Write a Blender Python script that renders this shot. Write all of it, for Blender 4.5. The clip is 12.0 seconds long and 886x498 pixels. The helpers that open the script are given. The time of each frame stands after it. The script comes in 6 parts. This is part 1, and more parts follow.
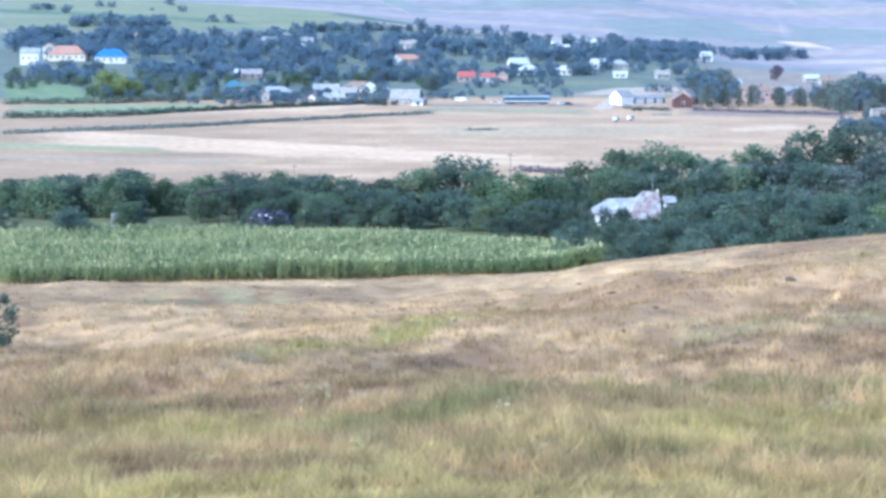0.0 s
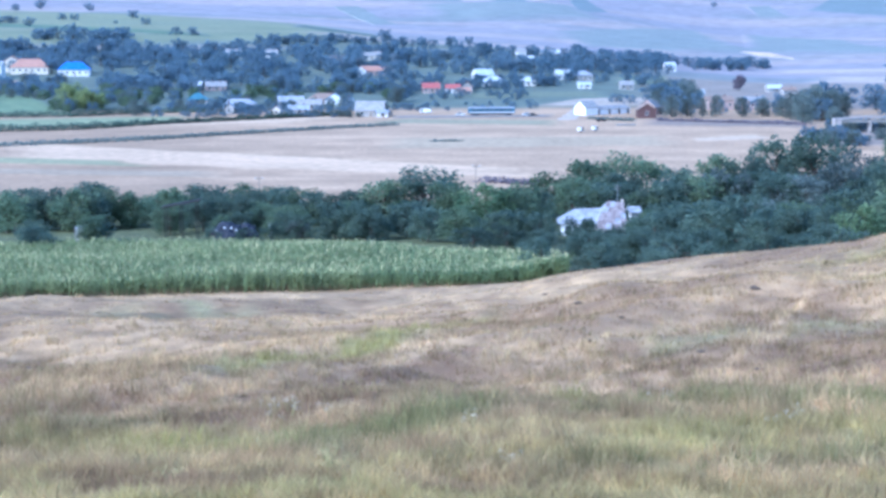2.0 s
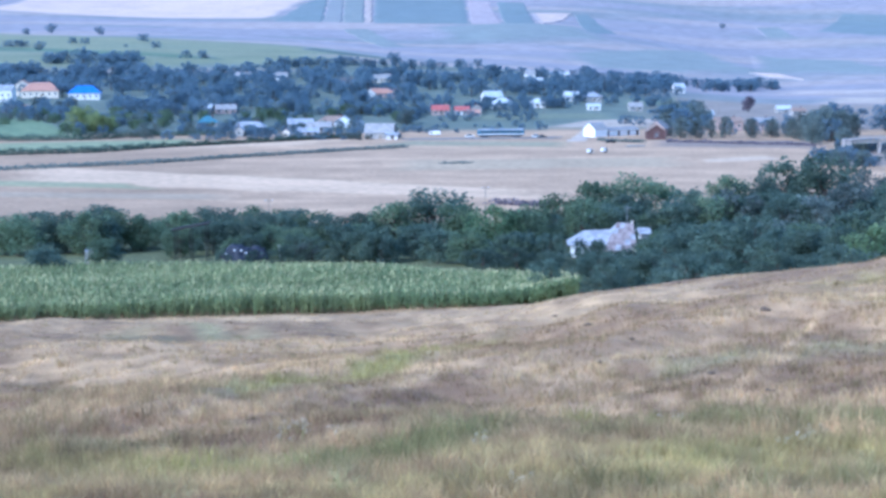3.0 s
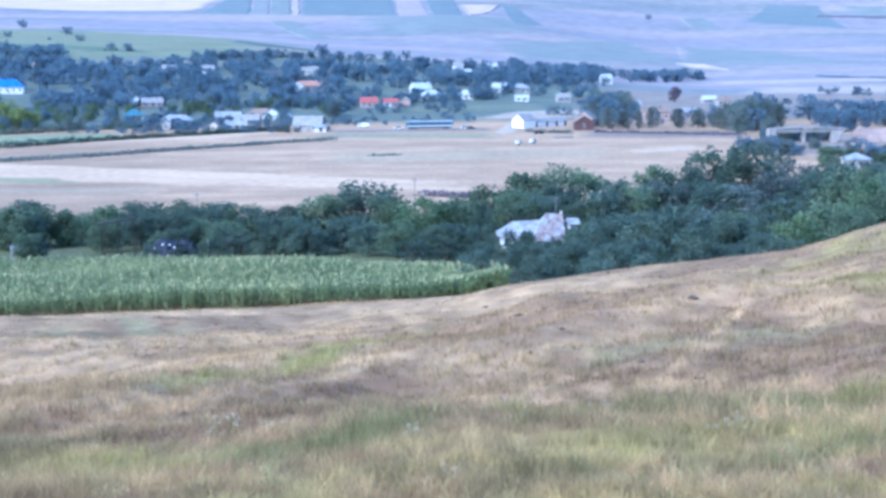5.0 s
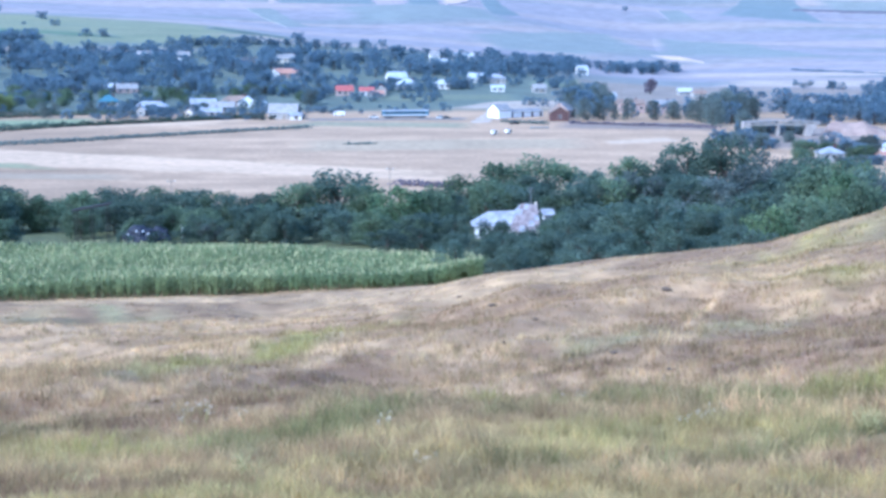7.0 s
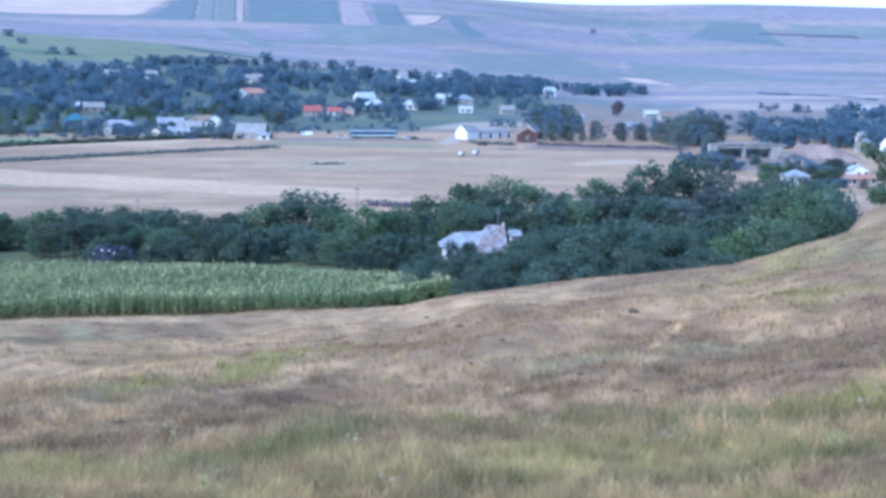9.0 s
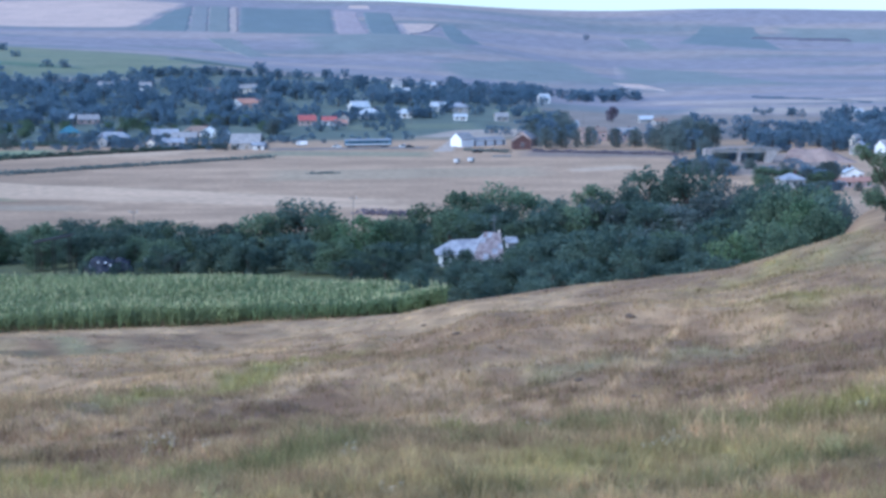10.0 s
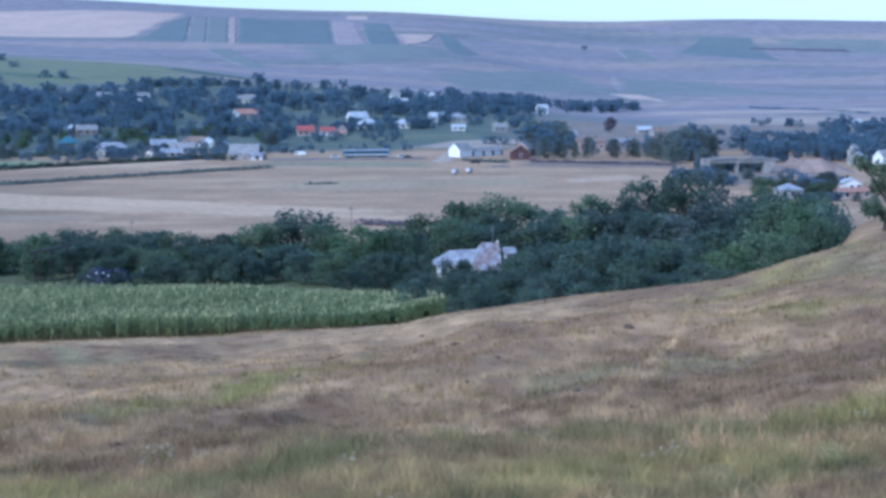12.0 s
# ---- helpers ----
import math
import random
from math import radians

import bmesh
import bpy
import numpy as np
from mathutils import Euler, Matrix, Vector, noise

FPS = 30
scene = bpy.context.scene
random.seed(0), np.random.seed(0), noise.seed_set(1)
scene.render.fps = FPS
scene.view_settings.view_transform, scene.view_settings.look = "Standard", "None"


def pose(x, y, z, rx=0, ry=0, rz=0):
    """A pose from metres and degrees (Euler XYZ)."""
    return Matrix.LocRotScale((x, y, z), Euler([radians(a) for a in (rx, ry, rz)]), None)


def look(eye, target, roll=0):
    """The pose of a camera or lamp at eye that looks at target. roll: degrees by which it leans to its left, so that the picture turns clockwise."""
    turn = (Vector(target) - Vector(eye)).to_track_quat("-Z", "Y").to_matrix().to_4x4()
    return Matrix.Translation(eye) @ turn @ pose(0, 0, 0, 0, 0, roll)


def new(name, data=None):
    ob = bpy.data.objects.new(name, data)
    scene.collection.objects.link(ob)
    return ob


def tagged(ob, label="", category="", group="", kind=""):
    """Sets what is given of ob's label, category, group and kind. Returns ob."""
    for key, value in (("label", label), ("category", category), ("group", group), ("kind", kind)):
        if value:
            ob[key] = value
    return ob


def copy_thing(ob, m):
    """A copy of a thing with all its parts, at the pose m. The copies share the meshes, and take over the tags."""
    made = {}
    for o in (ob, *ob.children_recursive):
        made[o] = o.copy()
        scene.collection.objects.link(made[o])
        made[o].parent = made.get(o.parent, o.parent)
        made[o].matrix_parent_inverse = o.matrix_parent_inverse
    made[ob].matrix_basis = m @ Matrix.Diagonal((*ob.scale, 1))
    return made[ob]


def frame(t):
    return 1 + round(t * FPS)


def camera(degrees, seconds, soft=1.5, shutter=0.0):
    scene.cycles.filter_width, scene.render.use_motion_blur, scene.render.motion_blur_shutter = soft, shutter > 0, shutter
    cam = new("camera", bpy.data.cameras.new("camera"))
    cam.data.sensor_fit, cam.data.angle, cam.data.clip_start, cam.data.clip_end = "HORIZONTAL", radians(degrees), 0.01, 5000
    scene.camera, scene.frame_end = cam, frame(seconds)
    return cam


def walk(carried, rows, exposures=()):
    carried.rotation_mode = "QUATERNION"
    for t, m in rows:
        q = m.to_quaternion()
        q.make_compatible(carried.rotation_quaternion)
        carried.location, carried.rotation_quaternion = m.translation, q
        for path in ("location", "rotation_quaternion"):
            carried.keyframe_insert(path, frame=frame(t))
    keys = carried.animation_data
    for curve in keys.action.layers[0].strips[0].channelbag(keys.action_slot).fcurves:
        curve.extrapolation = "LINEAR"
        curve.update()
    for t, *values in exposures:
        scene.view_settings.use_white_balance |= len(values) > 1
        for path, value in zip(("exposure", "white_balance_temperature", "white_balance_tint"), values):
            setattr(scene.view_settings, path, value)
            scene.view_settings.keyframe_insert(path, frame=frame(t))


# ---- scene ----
cam = camera(32.98, 12.0, soft=3.2)


def aim(turn, tilt, roll):
    """The camera's pose at its one standing place: degrees to the right, up, and of lean."""
    return pose(0, 0, 40.0, 90 + tilt, 0, -turn) @ pose(0, 0, 0, 0, 0, roll)


BASE = 1.12
EXPOSED = [(0.0, 0.42, 5190), (0.5, 0.26, 4920), (1.0, 0.30, 4660), (1.5, 0.27, 4660), (2.0, 0.26, 4690), (2.5, 0.26, 4670), (3.0, 0.07, 4720),
           (4.8, 0.2, 4720), (5.0, 0.26, 4670), (5.5, -0.36, 4600), (6.0, -0.39, 4700), (6.5, 0.26, 4830), (7.0, 0.29, 4800), (9.0, -0.1, 4720),
           (9.5, -0.31, 4720), (10.0, -0.51, 4820), (10.5, -0.24, 4930), (11.0, -0.49, 4740), (11.5, -0.12, 4800), (12.0, -0.64, 4740)]
walk(cam, [
    (0, aim(0.030, -8.600, 0.073)),
    (0.5, aim(1.143, -7.476, 0.025)),
    (1, aim(2.419, -8.957, -0.008)),
    (1.5, aim(2.204, -8.576, -0.201)),
    (2, aim(1.348, -8.167, -0.136)),
    (2.5, aim(1.955, -7.415, 0.176)),
    (3, aim(0.976, -7.326, -0.350)),
    (3.2, aim(1.829, -7.441, -0.161)),
    (4.8, aim(1.757, -8.139, -0.527)),
    (5, aim(3.676, -7.656, -0.585)),
    (5.5, aim(4.310, -6.929, -0.464)),
    (6, aim(4.515, -7.150, -0.346)),
    (6.5, aim(4.205, -8.083, -0.338)),
    (7, aim(4.661, -8.061, 0.111)),
    (7.2, aim(4.835, -7.652, -0.111)),
    (8.8, aim(5.621, -7.471, 0.430)),
    (9, aim(5.918, -7.264, 0.542)),
    (9.5, aim(6.642, -7.074, 0.255)),
    (10, aim(6.060, -6.963, -0.174)),
    (10.5, aim(6.731, -7.337, 0.097)),
    (11, aim(6.566, -6.913, -0.220)),
    (11.5, aim(6.611, -7.234, -0.065)),
    (12, aim(6.129, -6.568, -0.167))
], exposures=[(t, s + BASE, k - 125, 9.3 if t else 5.0) for t, s, k in EXPOSED])

# ---- world and sun ----
SUN_UP, SUN_TURN = 34.0, 235.0
world = bpy.data.worlds.new("sky")
scene.world = world
world.use_nodes = True
wn = world.node_tree.nodes
sky = wn.new("ShaderNodeTexSky")
sky.sky_type, sky.sun_disc = "NISHITA", False
sky.sun_elevation, sky.sun_rotation = radians(SUN_UP), radians(SUN_TURN)
sky.air_density, sky.dust_density, sky.ozone_density = 1.0, 1.5, 1.0
world.node_tree.links.new(sky.outputs["Color"], wn["Background"].inputs["Color"])
wn["Background"].inputs["Strength"].default_value = 0.15
sun_data = bpy.data.lights.new("sun", "SUN")
sun_data.energy, sun_data.angle, sun_data.color = 1.4, radians(22), (1.0, 0.93, 0.84)
sun = new("sun", sun_data)
a_, u_ = radians(SUN_TURN), radians(SUN_UP)
sun.matrix_world = look((0, 0, 0), (-math.sin(a_) * math.cos(u_), -math.cos(a_) * math.cos(u_), -math.sin(u_)))

# Ground height: a slope below the camera that ends at a crest, a valley floor, a village rise and far hills.
AZ = np.array([-16.0, -10.4, -2.3, 4.3, 6.5, 10.8, 14.0, 17.1, 19.2, 21.3, 22.7])
CREST_D = np.array([150, 150, 150, 142, 134, 112, 98, 86, 82, 78, 76.0])
CREST_E = np.array([-0.170, -0.172, -0.173, -0.166, -0.160, -0.148, -0.141, -0.134, -0.1228, -0.1150, -0.1115])
EYE = 40.0
KD = np.array([225, 335, 420, 760, 900, 1150, 1500, 1900, 2400, 2800, 3200, 4700.0])
KZ_L = np.array([-30, -37, -37.5, -37, -33, -18, 5, 26, 68, 106, 157, 90.0])
KZ_M = np.array([-30, -37, -37.5, -37, -32, -19, -4, 18, 54, 92, 140, 80.0])
KZ_R = np.array([-30, -37, -37.5, -37, -36.5, -34.5, -28, -15, 16, 58, 111, 60.0])


def blend(a, b, t):
    t = np.clip(t, 0, 1)
    return a + (b - a) * (t * t * (3 - 2 * t))


GRAIN = np.random.default_rng(77).uniform(-1, 1, (256, 256))


def grain(x, y, cell, shift=0):
    """Smooth lattice noise, -1..1, with lumps about one cell across."""
    u, v = np.asarray(x, float) / cell + 31.7 * shift, np.asarray(y, float) / cell + 17.3 * shift
    i, k = np.floor(u).astype(int), np.floor(v).astype(int)
    f, g = u - i, v - k
    f, g = f * f * (3 - 2 * f), g * g * (3 - 2 * g)
    i0, i1, k0, k1 = i % 256, (i + 1) % 256, k % 256, (k + 1) % 256
    return (GRAIN[i0, k0] * (1 - f) + GRAIN[i1, k0] * f) * (1 - g) + (GRAIN[i0, k1] * (1 - f) + GRAIN[i1, k1] * f) * g


def bumps(x, y):
    """Low mounds and hollows of the meadow."""
    return 1.5 * (0.30 * np.sin(x * 0.11 + y * 0.060 + 1.0) * np.sin(y * 0.095 - x * 0.03)
            + 0.16 * np.sin(x * 0.23 - y * 0.17 + 2.0) + 0.10 * np.sin(x * 0.41 + y * 0.33)
            + 0.05 * np.sin(x * 0.9 - y * 0.7 + 0.5)) + 0.20 * grain(x, y, 5.0, 1) + 0.11 * grain(x, y, 2.1, 2) + 0.05 * grain(x, y, 0.9, 3)


def ground_z(x, y):
    x, y = np.asarray(x, float), np.asarray(y, float)
    d = np.hypot(x, y) + 1e-6
    a = np.degrees(np.arctan2(x, y))
    dc, ec = np.interp(a, AZ, CREST_D), np.interp(a, AZ, CREST_E)
    h = (-0.2877 - ec) / (1 / dc - 1 / 18.0)
    s = -ec - h / dc
    near = -(blend(1.7, h, d / 16) + s * d)
    amp = np.clip((d - 10) / 25, 0, 1) * np.clip((dc - d) / 35, 0.06, 1) * np.clip((190 - d) / 30, 0, 1)
    left, mid, right = (np.interp(d, KD, k) for k in (KZ_L, KZ_M, KZ_R))
    far = np.where(a < 3, blend(left, mid, (a + 6) / 9), blend(mid, right, (a - 3) / 11))
    t = np.clip((d - dc) / (225 - dc), 0, 1)
    zc = ec * dc
    mid_z = zc + (far - zc) * t
    z = np.where(d < dc, near, np.where(d < 225, mid_z, far))
    z = z - 2.2 * blend(0, 1, (a - 5) / 3) * blend(1, 0, (a - 20) / 2) * blend(0, 1, (d - dc - 2) / 14) * blend(1, 0, (d - 195) / 30)
    roll = np.clip((d - 1000) / 800, 0, 1)
    z = z + roll * (5 * np.sin(x * 0.0041 + 1) * np.sin(y * 0.0033) + 3 * np.sin(x * 0.009 + y * 0.006))
    z = z + 3.6 * np.exp(-((a - 23) / 3.0) ** 2 - ((d - 112) / 25) ** 2)
    return EYE + z + amp * bumps(x, y)


# ---- materials ----
def material(name, c1, c2, scale=1.0, rough=0.85, bump=0.3, fine=8.0, metal=0.0, island=0.0, tint="", leaf=0.0, each_own=False):
    """Two-scale procedural surface; tint: name of a land-cover colour attribute that replaces c1/c2."""
    m = bpy.data.materials.new(name)
    m.use_nodes = True
    n, l = m.node_tree.nodes, m.node_tree.links
    b = n["Principled BSDF"]
    b.inputs["Roughness"].default_value, b.inputs["Metallic"].default_value = rough, metal
    b.inputs["Specular IOR Level"].default_value = 0.25 if metal == 0 else 0.5
    geo = n.new("ShaderNodeNewGeometry")
    big, small = n.new("ShaderNodeTexNoise"), n.new("ShaderNodeTexNoise")
    for t, s in ((big, scale), (small, scale * fine)):
        t.inputs["Scale"].default_value, t.inputs["Detail"].default_value = s, 4
        l.new(geo.outputs["Position"], t.inputs["Vector"])
    mix = n.new("ShaderNodeMix")
    mix.data_type = "RGBA"
    mix.inputs[6].default_value, mix.inputs[7].default_value = (*c1, 1), (*c2, 1)
    ramp = n.new("ShaderNodeMapRange")
    ramp.inputs[1].default_value, ramp.inputs[2].default_value = 0.35, 0.65
    l.new(big.outputs["Fac"], ramp.inputs[0])
    l.new(ramp.outputs[0], mix.inputs[0])
    colour = mix.outputs[2]
    if tint:
        at = n.new("ShaderNodeAttribute")
        at.attribute_name = tint
        mul0 = n.new("ShaderNodeMix")
        mul0.data_type, mul0.blend_type = "RGBA", "MULTIPLY"
        mul0.inputs[0].default_value = 1.0
        l.new(at.outputs["Color"], mul0.inputs[6])
        l.new(colour, mul0.inputs[7])
        colour = mul0.outputs[2]
    vary = n.new("ShaderNodeMapRange")
    vary.inputs[1].default_value, vary.inputs[2].default_value = 0.3, 0.7
    vary.inputs[3].default_value, vary.inputs[4].default_value = 0.82, 1.18
    l.new(small.outputs["Fac"], vary.inputs[0])
    hsv = n.new("ShaderNodeHueSaturation")
    l.new(colour, hsv.inputs["Color"])
    if island:
        isl = n.new("ShaderNodeMapRange")
        isl.inputs[3].default_value, isl.inputs[4].default_value = 1 - island, 1 + island
        l.new(geo.outputs["Random Per Island"], isl.inputs[0])
        if each_own:
            who, lo = n.new("ShaderNodeObjectInfo"), n.new("ShaderNodeMapRange")
            lo.inputs[3].default_value, lo.inputs[4].default_value = 0.74, 1.24
            l.new(who.outputs["Random"], lo.inputs[0])
            each = n.new("ShaderNodeMath")
            each.operation = "MULTIPLY"
            l.new(lo.outputs[0], each.inputs[0])
            l.new(vary.outputs[0], each.inputs[1])
            vary = each
        prod = n.new("ShaderNodeMath")
        prod.operation = "MULTIPLY"
        l.new(isl.outputs[0], prod.inputs[0])
        l.new(vary.outputs[0], prod.inputs[1])
        l.new(prod.outputs[0], hsv.inputs["Value"])
        hue = n.new("ShaderNodeMapRange")
        hue.inputs[3].default_value, hue.inputs[4].default_value = 0.485, 0.515
        l.new(geo.outputs["Random Per Island"], hue.inputs[0])
        l.new(hue.outputs[0], hsv.inputs["Hue"])
    else:
        l.new(vary.outputs[0], hsv.inputs["Value"])
    l.new(hsv.outputs["Color"], b.inputs["Base Color"])
    if leaf:
        tr, ms = n.new("ShaderNodeBsdfTranslucent"), n.new("ShaderNodeMixShader")
        ms.inputs[0].default_value = leaf
        l.new(hsv.outputs["Color"], tr.inputs["Color"])
        l.new(b.outputs[0], ms.inputs[1])
        l.new(tr.outputs[0], ms.inputs[2])
        l.new(ms.outputs[0], n["Material Output"].inputs["Surface"])
    if bump:
        bp = n.new("ShaderNodeBump")
        bp.inputs["Strength"].default_value, bp.inputs["Distance"].default_value = bump, 0.3 / (scale * fine)
        l.new(small.outputs["Fac"], bp.inputs["Height"])
        l.new(bp.outputs["Normal"], b.inputs["Normal"])
    return m


M_LAND = material("land_cover", (0.86, 0.86, 0.86), (1.1, 1.1, 1.1), 0.05, 0.95, 0.5, 14, tint="cover")
M_GRASS = material("meadow_grass", (0.88, 0.88, 0.88), (1.12, 1.12, 1.12), 0.5, 0.8, 0, 6, island=0.12, tint="cover", leaf=0.55)
M_BARK = material("bark", (0.07, 0.055, 0.045), (0.12, 0.10, 0.085), 2.0, 0.95, 0.6)
# Deep and mid leaves are lightened to stand in for haze over their darks.
M_LEAF = [material("leaf_deep", (0.098, 0.142, 0.120), (0.152, 0.204, 0.152), 0.25, 0.7, 0, 6, island=0.22, leaf=0.6, each_own=True),
          material("leaf_mid", (0.122, 0.176, 0.118), (0.192, 0.246, 0.148), 0.25, 0.7, 0, 6, island=0.22, leaf=0.6, each_own=True),
          material("leaf_light", (0.135, 0.205, 0.115), (0.205, 0.270, 0.140), 0.25, 0.7, 0, 6, island=0.26, leaf=0.58, each_own=True),
          material("leaf_grey", (0.140, 0.176, 0.166), (0.185, 0.218, 0.200), 0.25, 0.7, 0, 6, island=0.2, leaf=0.55, each_own=True),
          # pale blue cast of distance haze, put into the far leaf colour
          material("leaf_far_haze_tint", (0.152, 0.222, 0.285), (0.228, 0.305, 0.365), 0.10, 0.8, 0, 6, island=0.14, leaf=0.66),
          material("leaf_purple", (0.17, 0.148, 0.185), (0.21, 0.18, 0.22), 0.25, 0.7, 0, 6, island=0.3, leaf=0.5)]
M_LIME = material("leaf_yellow_green", (0.25, 0.30, 0.13), (0.34, 0.38, 0.17), 0.25, 0.7, 0, 6, island=0.22, leaf=0.55)
M_CORN = material("maize_leaf", (0.200, 0.248, 0.112), (0.292, 0.328, 0.152), 0.08, 0.6, 0, 8, island=0.35, leaf=0.35)
M_CORN_DEEP = material("maize_leaf_deep", (0.150, 0.205, 0.095), (0.225, 0.275, 0.125), 0.08, 0.6, 0, 8, island=0.35, leaf=0.35)
M_TASSEL = material("maize_tassel", (0.40, 0.40, 0.20), (0.50, 0.47, 0.26), 0.3, 0.8, 0, 8, island=0.25)
M_WHITE = material("white_render", (0.58, 0.58, 0.57), (0.70, 0.70, 0.69), 0.6, 0.85, 0.2)
M_CREAM = material("cream_render", (0.62, 0.56, 0.46), (0.72, 0.66, 0.56), 0.6, 0.85, 0.2)
M_PINK = material("faded_pink_render", (0.36, 0.28, 0.26), (0.44, 0.34, 0.31), 0.6, 0.85, 0.2)
M_GREYW = material("grey_render", (0.28, 0.275, 0.27), (0.37, 0.36, 0.35), 0.6, 0.9, 0.2)
M_TIN = material("galvanised_sheet", (0.27, 0.285, 0.32), (0.42, 0.44, 0.48), 0.35, 0.55, 0.2, 8, 0.2)
M_OLDTIN = material("old_roof_tin", (0.27, 0.275, 0.305), (0.45, 0.455, 0.485), 0.9, 0.55, 0.3, 8, 0.2)
M_PALE = material("pale_roof_sheet", (0.42, 0.46, 0.50), (0.54, 0.57, 0.60), 0.4, 0.5, 0.2)
M_RUST = material("rusty_tin", (0.19, 0.15, 0.148), (0.35, 0.30, 0.30), 1.4, 0.7, 0.4)
M_REDROOF = material("red_roof_tile", (0.34, 0.10, 0.10), (0.42, 0.14, 0.13), 0.8, 0.7, 0.3)
M_ORANGE = material("orange_roof_tile", (0.36, 0.20, 0.155), (0.44, 0.26, 0.20), 0.8, 0.75, 0.3)
M_BLUE = material("blue_roof_sheet", (0.04, 0.15, 0.52), (0.07, 0.20, 0.60), 0.6, 0.45, 0.2)
M_TEAL = material("teal_paint", (0.06, 0.155, 0.21), (0.085, 0.19, 0.25), 0.6, 0.6, 0.2)
M_GREYROOF = material("weathered_slate", (0.24, 0.24, 0.25), (0.34, 0.33, 0.33), 0.7, 0.8, 0.3)
M_BROWNROOF = material("brown_roof", (0.22, 0.16, 0.13), (0.30, 0.23, 0.19), 0.7, 0.8, 0.3)
M_BRICK = material("red_brick", (0.085, 0.052, 0.052), (0.12, 0.07, 0.068), 1.2, 0.85, 0.3)
M_DARK = material("dark_timber", (0.018, 0.017, 0.017), (0.032, 0.028, 0.027), 2, 0.85, 0.3)
M_WOOD = material("grey_timber", (0.20, 0.17, 0.14), (0.30, 0.26, 0.22), 3, 0.85, 0.3)
M_GLASS = material("window_glass", (0.03, 0.04, 0.05), (0.05, 0.06, 0.07), 1, 0.12, 0)
M_TYRE = material("tyre_rubber", (0.02, 0.02, 0.02), (0.03, 0.03, 0.03), 4, 0.9, 0)
M_TRAINB = material("railcar_blue", (0.05, 0.13, 0.20), (0.07, 0.16, 0.23), 0.5, 0.4, 0)
M_PAINTW = material("white_paint", (0.74, 0.76, 0.78), (0.80, 0.82, 0.83), 0.8, 0.4, 0)
M_CONC = material("concrete", (0.24, 0.235, 0.23), (0.32, 0.31, 0.30), 0.8, 0.9, 0.3)
M_STEEL = material("grey_steel", (0.25, 0.26, 0.27), (0.33, 0.34, 0.35), 2, 0.5, 0, 8, 0.6)


# ---- builders ----
def mesh_object(name, verts, faces, mat, parent=None, label="", smooth=False):
    me = bpy.data.meshes.new(name)
    me.from_pydata(verts, [], faces)
    me.materials.append(mat)
    if smooth:
        me.shade_smooth()
    ob = new(name, me)
    ob.parent = parent
    if label:
        ob["label"] = label
    return ob


def part(name, bm, mat, parent, label=""):
    me = bpy.data.meshes.new(name)
    bmesh.ops.recalc_face_normals(bm, faces=bm.faces)
    bm.to_mesh(me)
    bm.free()
    me.materials.append(mat)
    ob = new(name, me)
    ob.parent = parent
    if label:
        ob["label"] = label
    return ob


def box(bm, x0, x1, y0, y1, z0, z1, bevel=0.0):
    r = bmesh.ops.create_cube(bm, size=1.0, matrix=Matrix.Translation(((x0 + x1) / 2, (y0 + y1) / 2, (z0 + z1) / 2))
                              @ Matrix.Diagonal((x1 - x0, y1 - y0, z1 - z0, 1)))
    if bevel:
        es = list({e for v in r["verts"] for e in v.link_edges})
        bmesh.ops.bevel(bm, geom=es, offset=bevel, segments=2, affect="EDGES")


def box_part(name, x0, x1, y0, y1, z0, z1, mat, parent, label="", bevel=0.0):
    bm = bmesh.new()
    box(bm, x0, x1, y0, y1, z0, z1, bevel)
    return part(name, bm, mat, parent, label)


def tube(points, radii, sides=7):
    """Vertices and faces of a tapered limb along points."""
    verts, faces = [], []
    for i, p in enumerate(points):
        d = (points[min(i + 1, len(points) - 1)] - points[max(i - 1, 0)]).normalized()
        a = d.orthogonal().normalized()
        b = d.cross(a)
        for k in range(sides):
            t = 2 * math.pi * k / sides
            verts.append(p + (a * math.cos(t) + b * math.sin(t)) * radii[i])
    for i in range(len(points) - 1):
        for k in range(sides):
            k2 = (k + 1) % sides
            faces.append((i * sides + k, i * sides + k2, (i + 1) * sides + k2, (i + 1) * sides + k))
    return verts, faces


def quad_cloud(name, centre, size, rng, mat, parent=None, droop=0.0):
    """Many small leaf-shaped quads at the given centres."""
    n = len(centre)
    a = rng.normal(size=(n, 3))
    a[:, 2] = a[:, 2] * 0.6 - droop
    a /= np.linalg.norm(a, axis=1)[:, None]
    b = np.cross(a, rng.normal(size=(n, 3)))
    b /= np.linalg.norm(b, axis=1)[:, None]
    a, b = a * size[:, None], b * size[:, None] * 0.62
    v = np.stack([centre - a, centre + b * 0.9 - a * 0.1, centre + a, centre - b * 0.9 - a * 0.1], 1).reshape(-1, 3)
    me = bpy.data.meshes.new(name)
    me.vertices.add(4 * n)
    me.vertices.foreach_set("co", v.ravel())
    me.loops.add(4 * n)
    me.loops.foreach_set("vertex_index", np.arange(4 * n, dtype=np.int32))
    me.polygons.add(n)
    me.polygons.foreach_set("loop_start", np.arange(0, 4 * n, 4, dtype=np.int32))
    me.update(calc_edges=True)
    me.materials.append(mat)
    ob = new(name, me)
    ob.parent = parent
    return ob


def z_at(x, y):
    return float(ground_z(x, y))


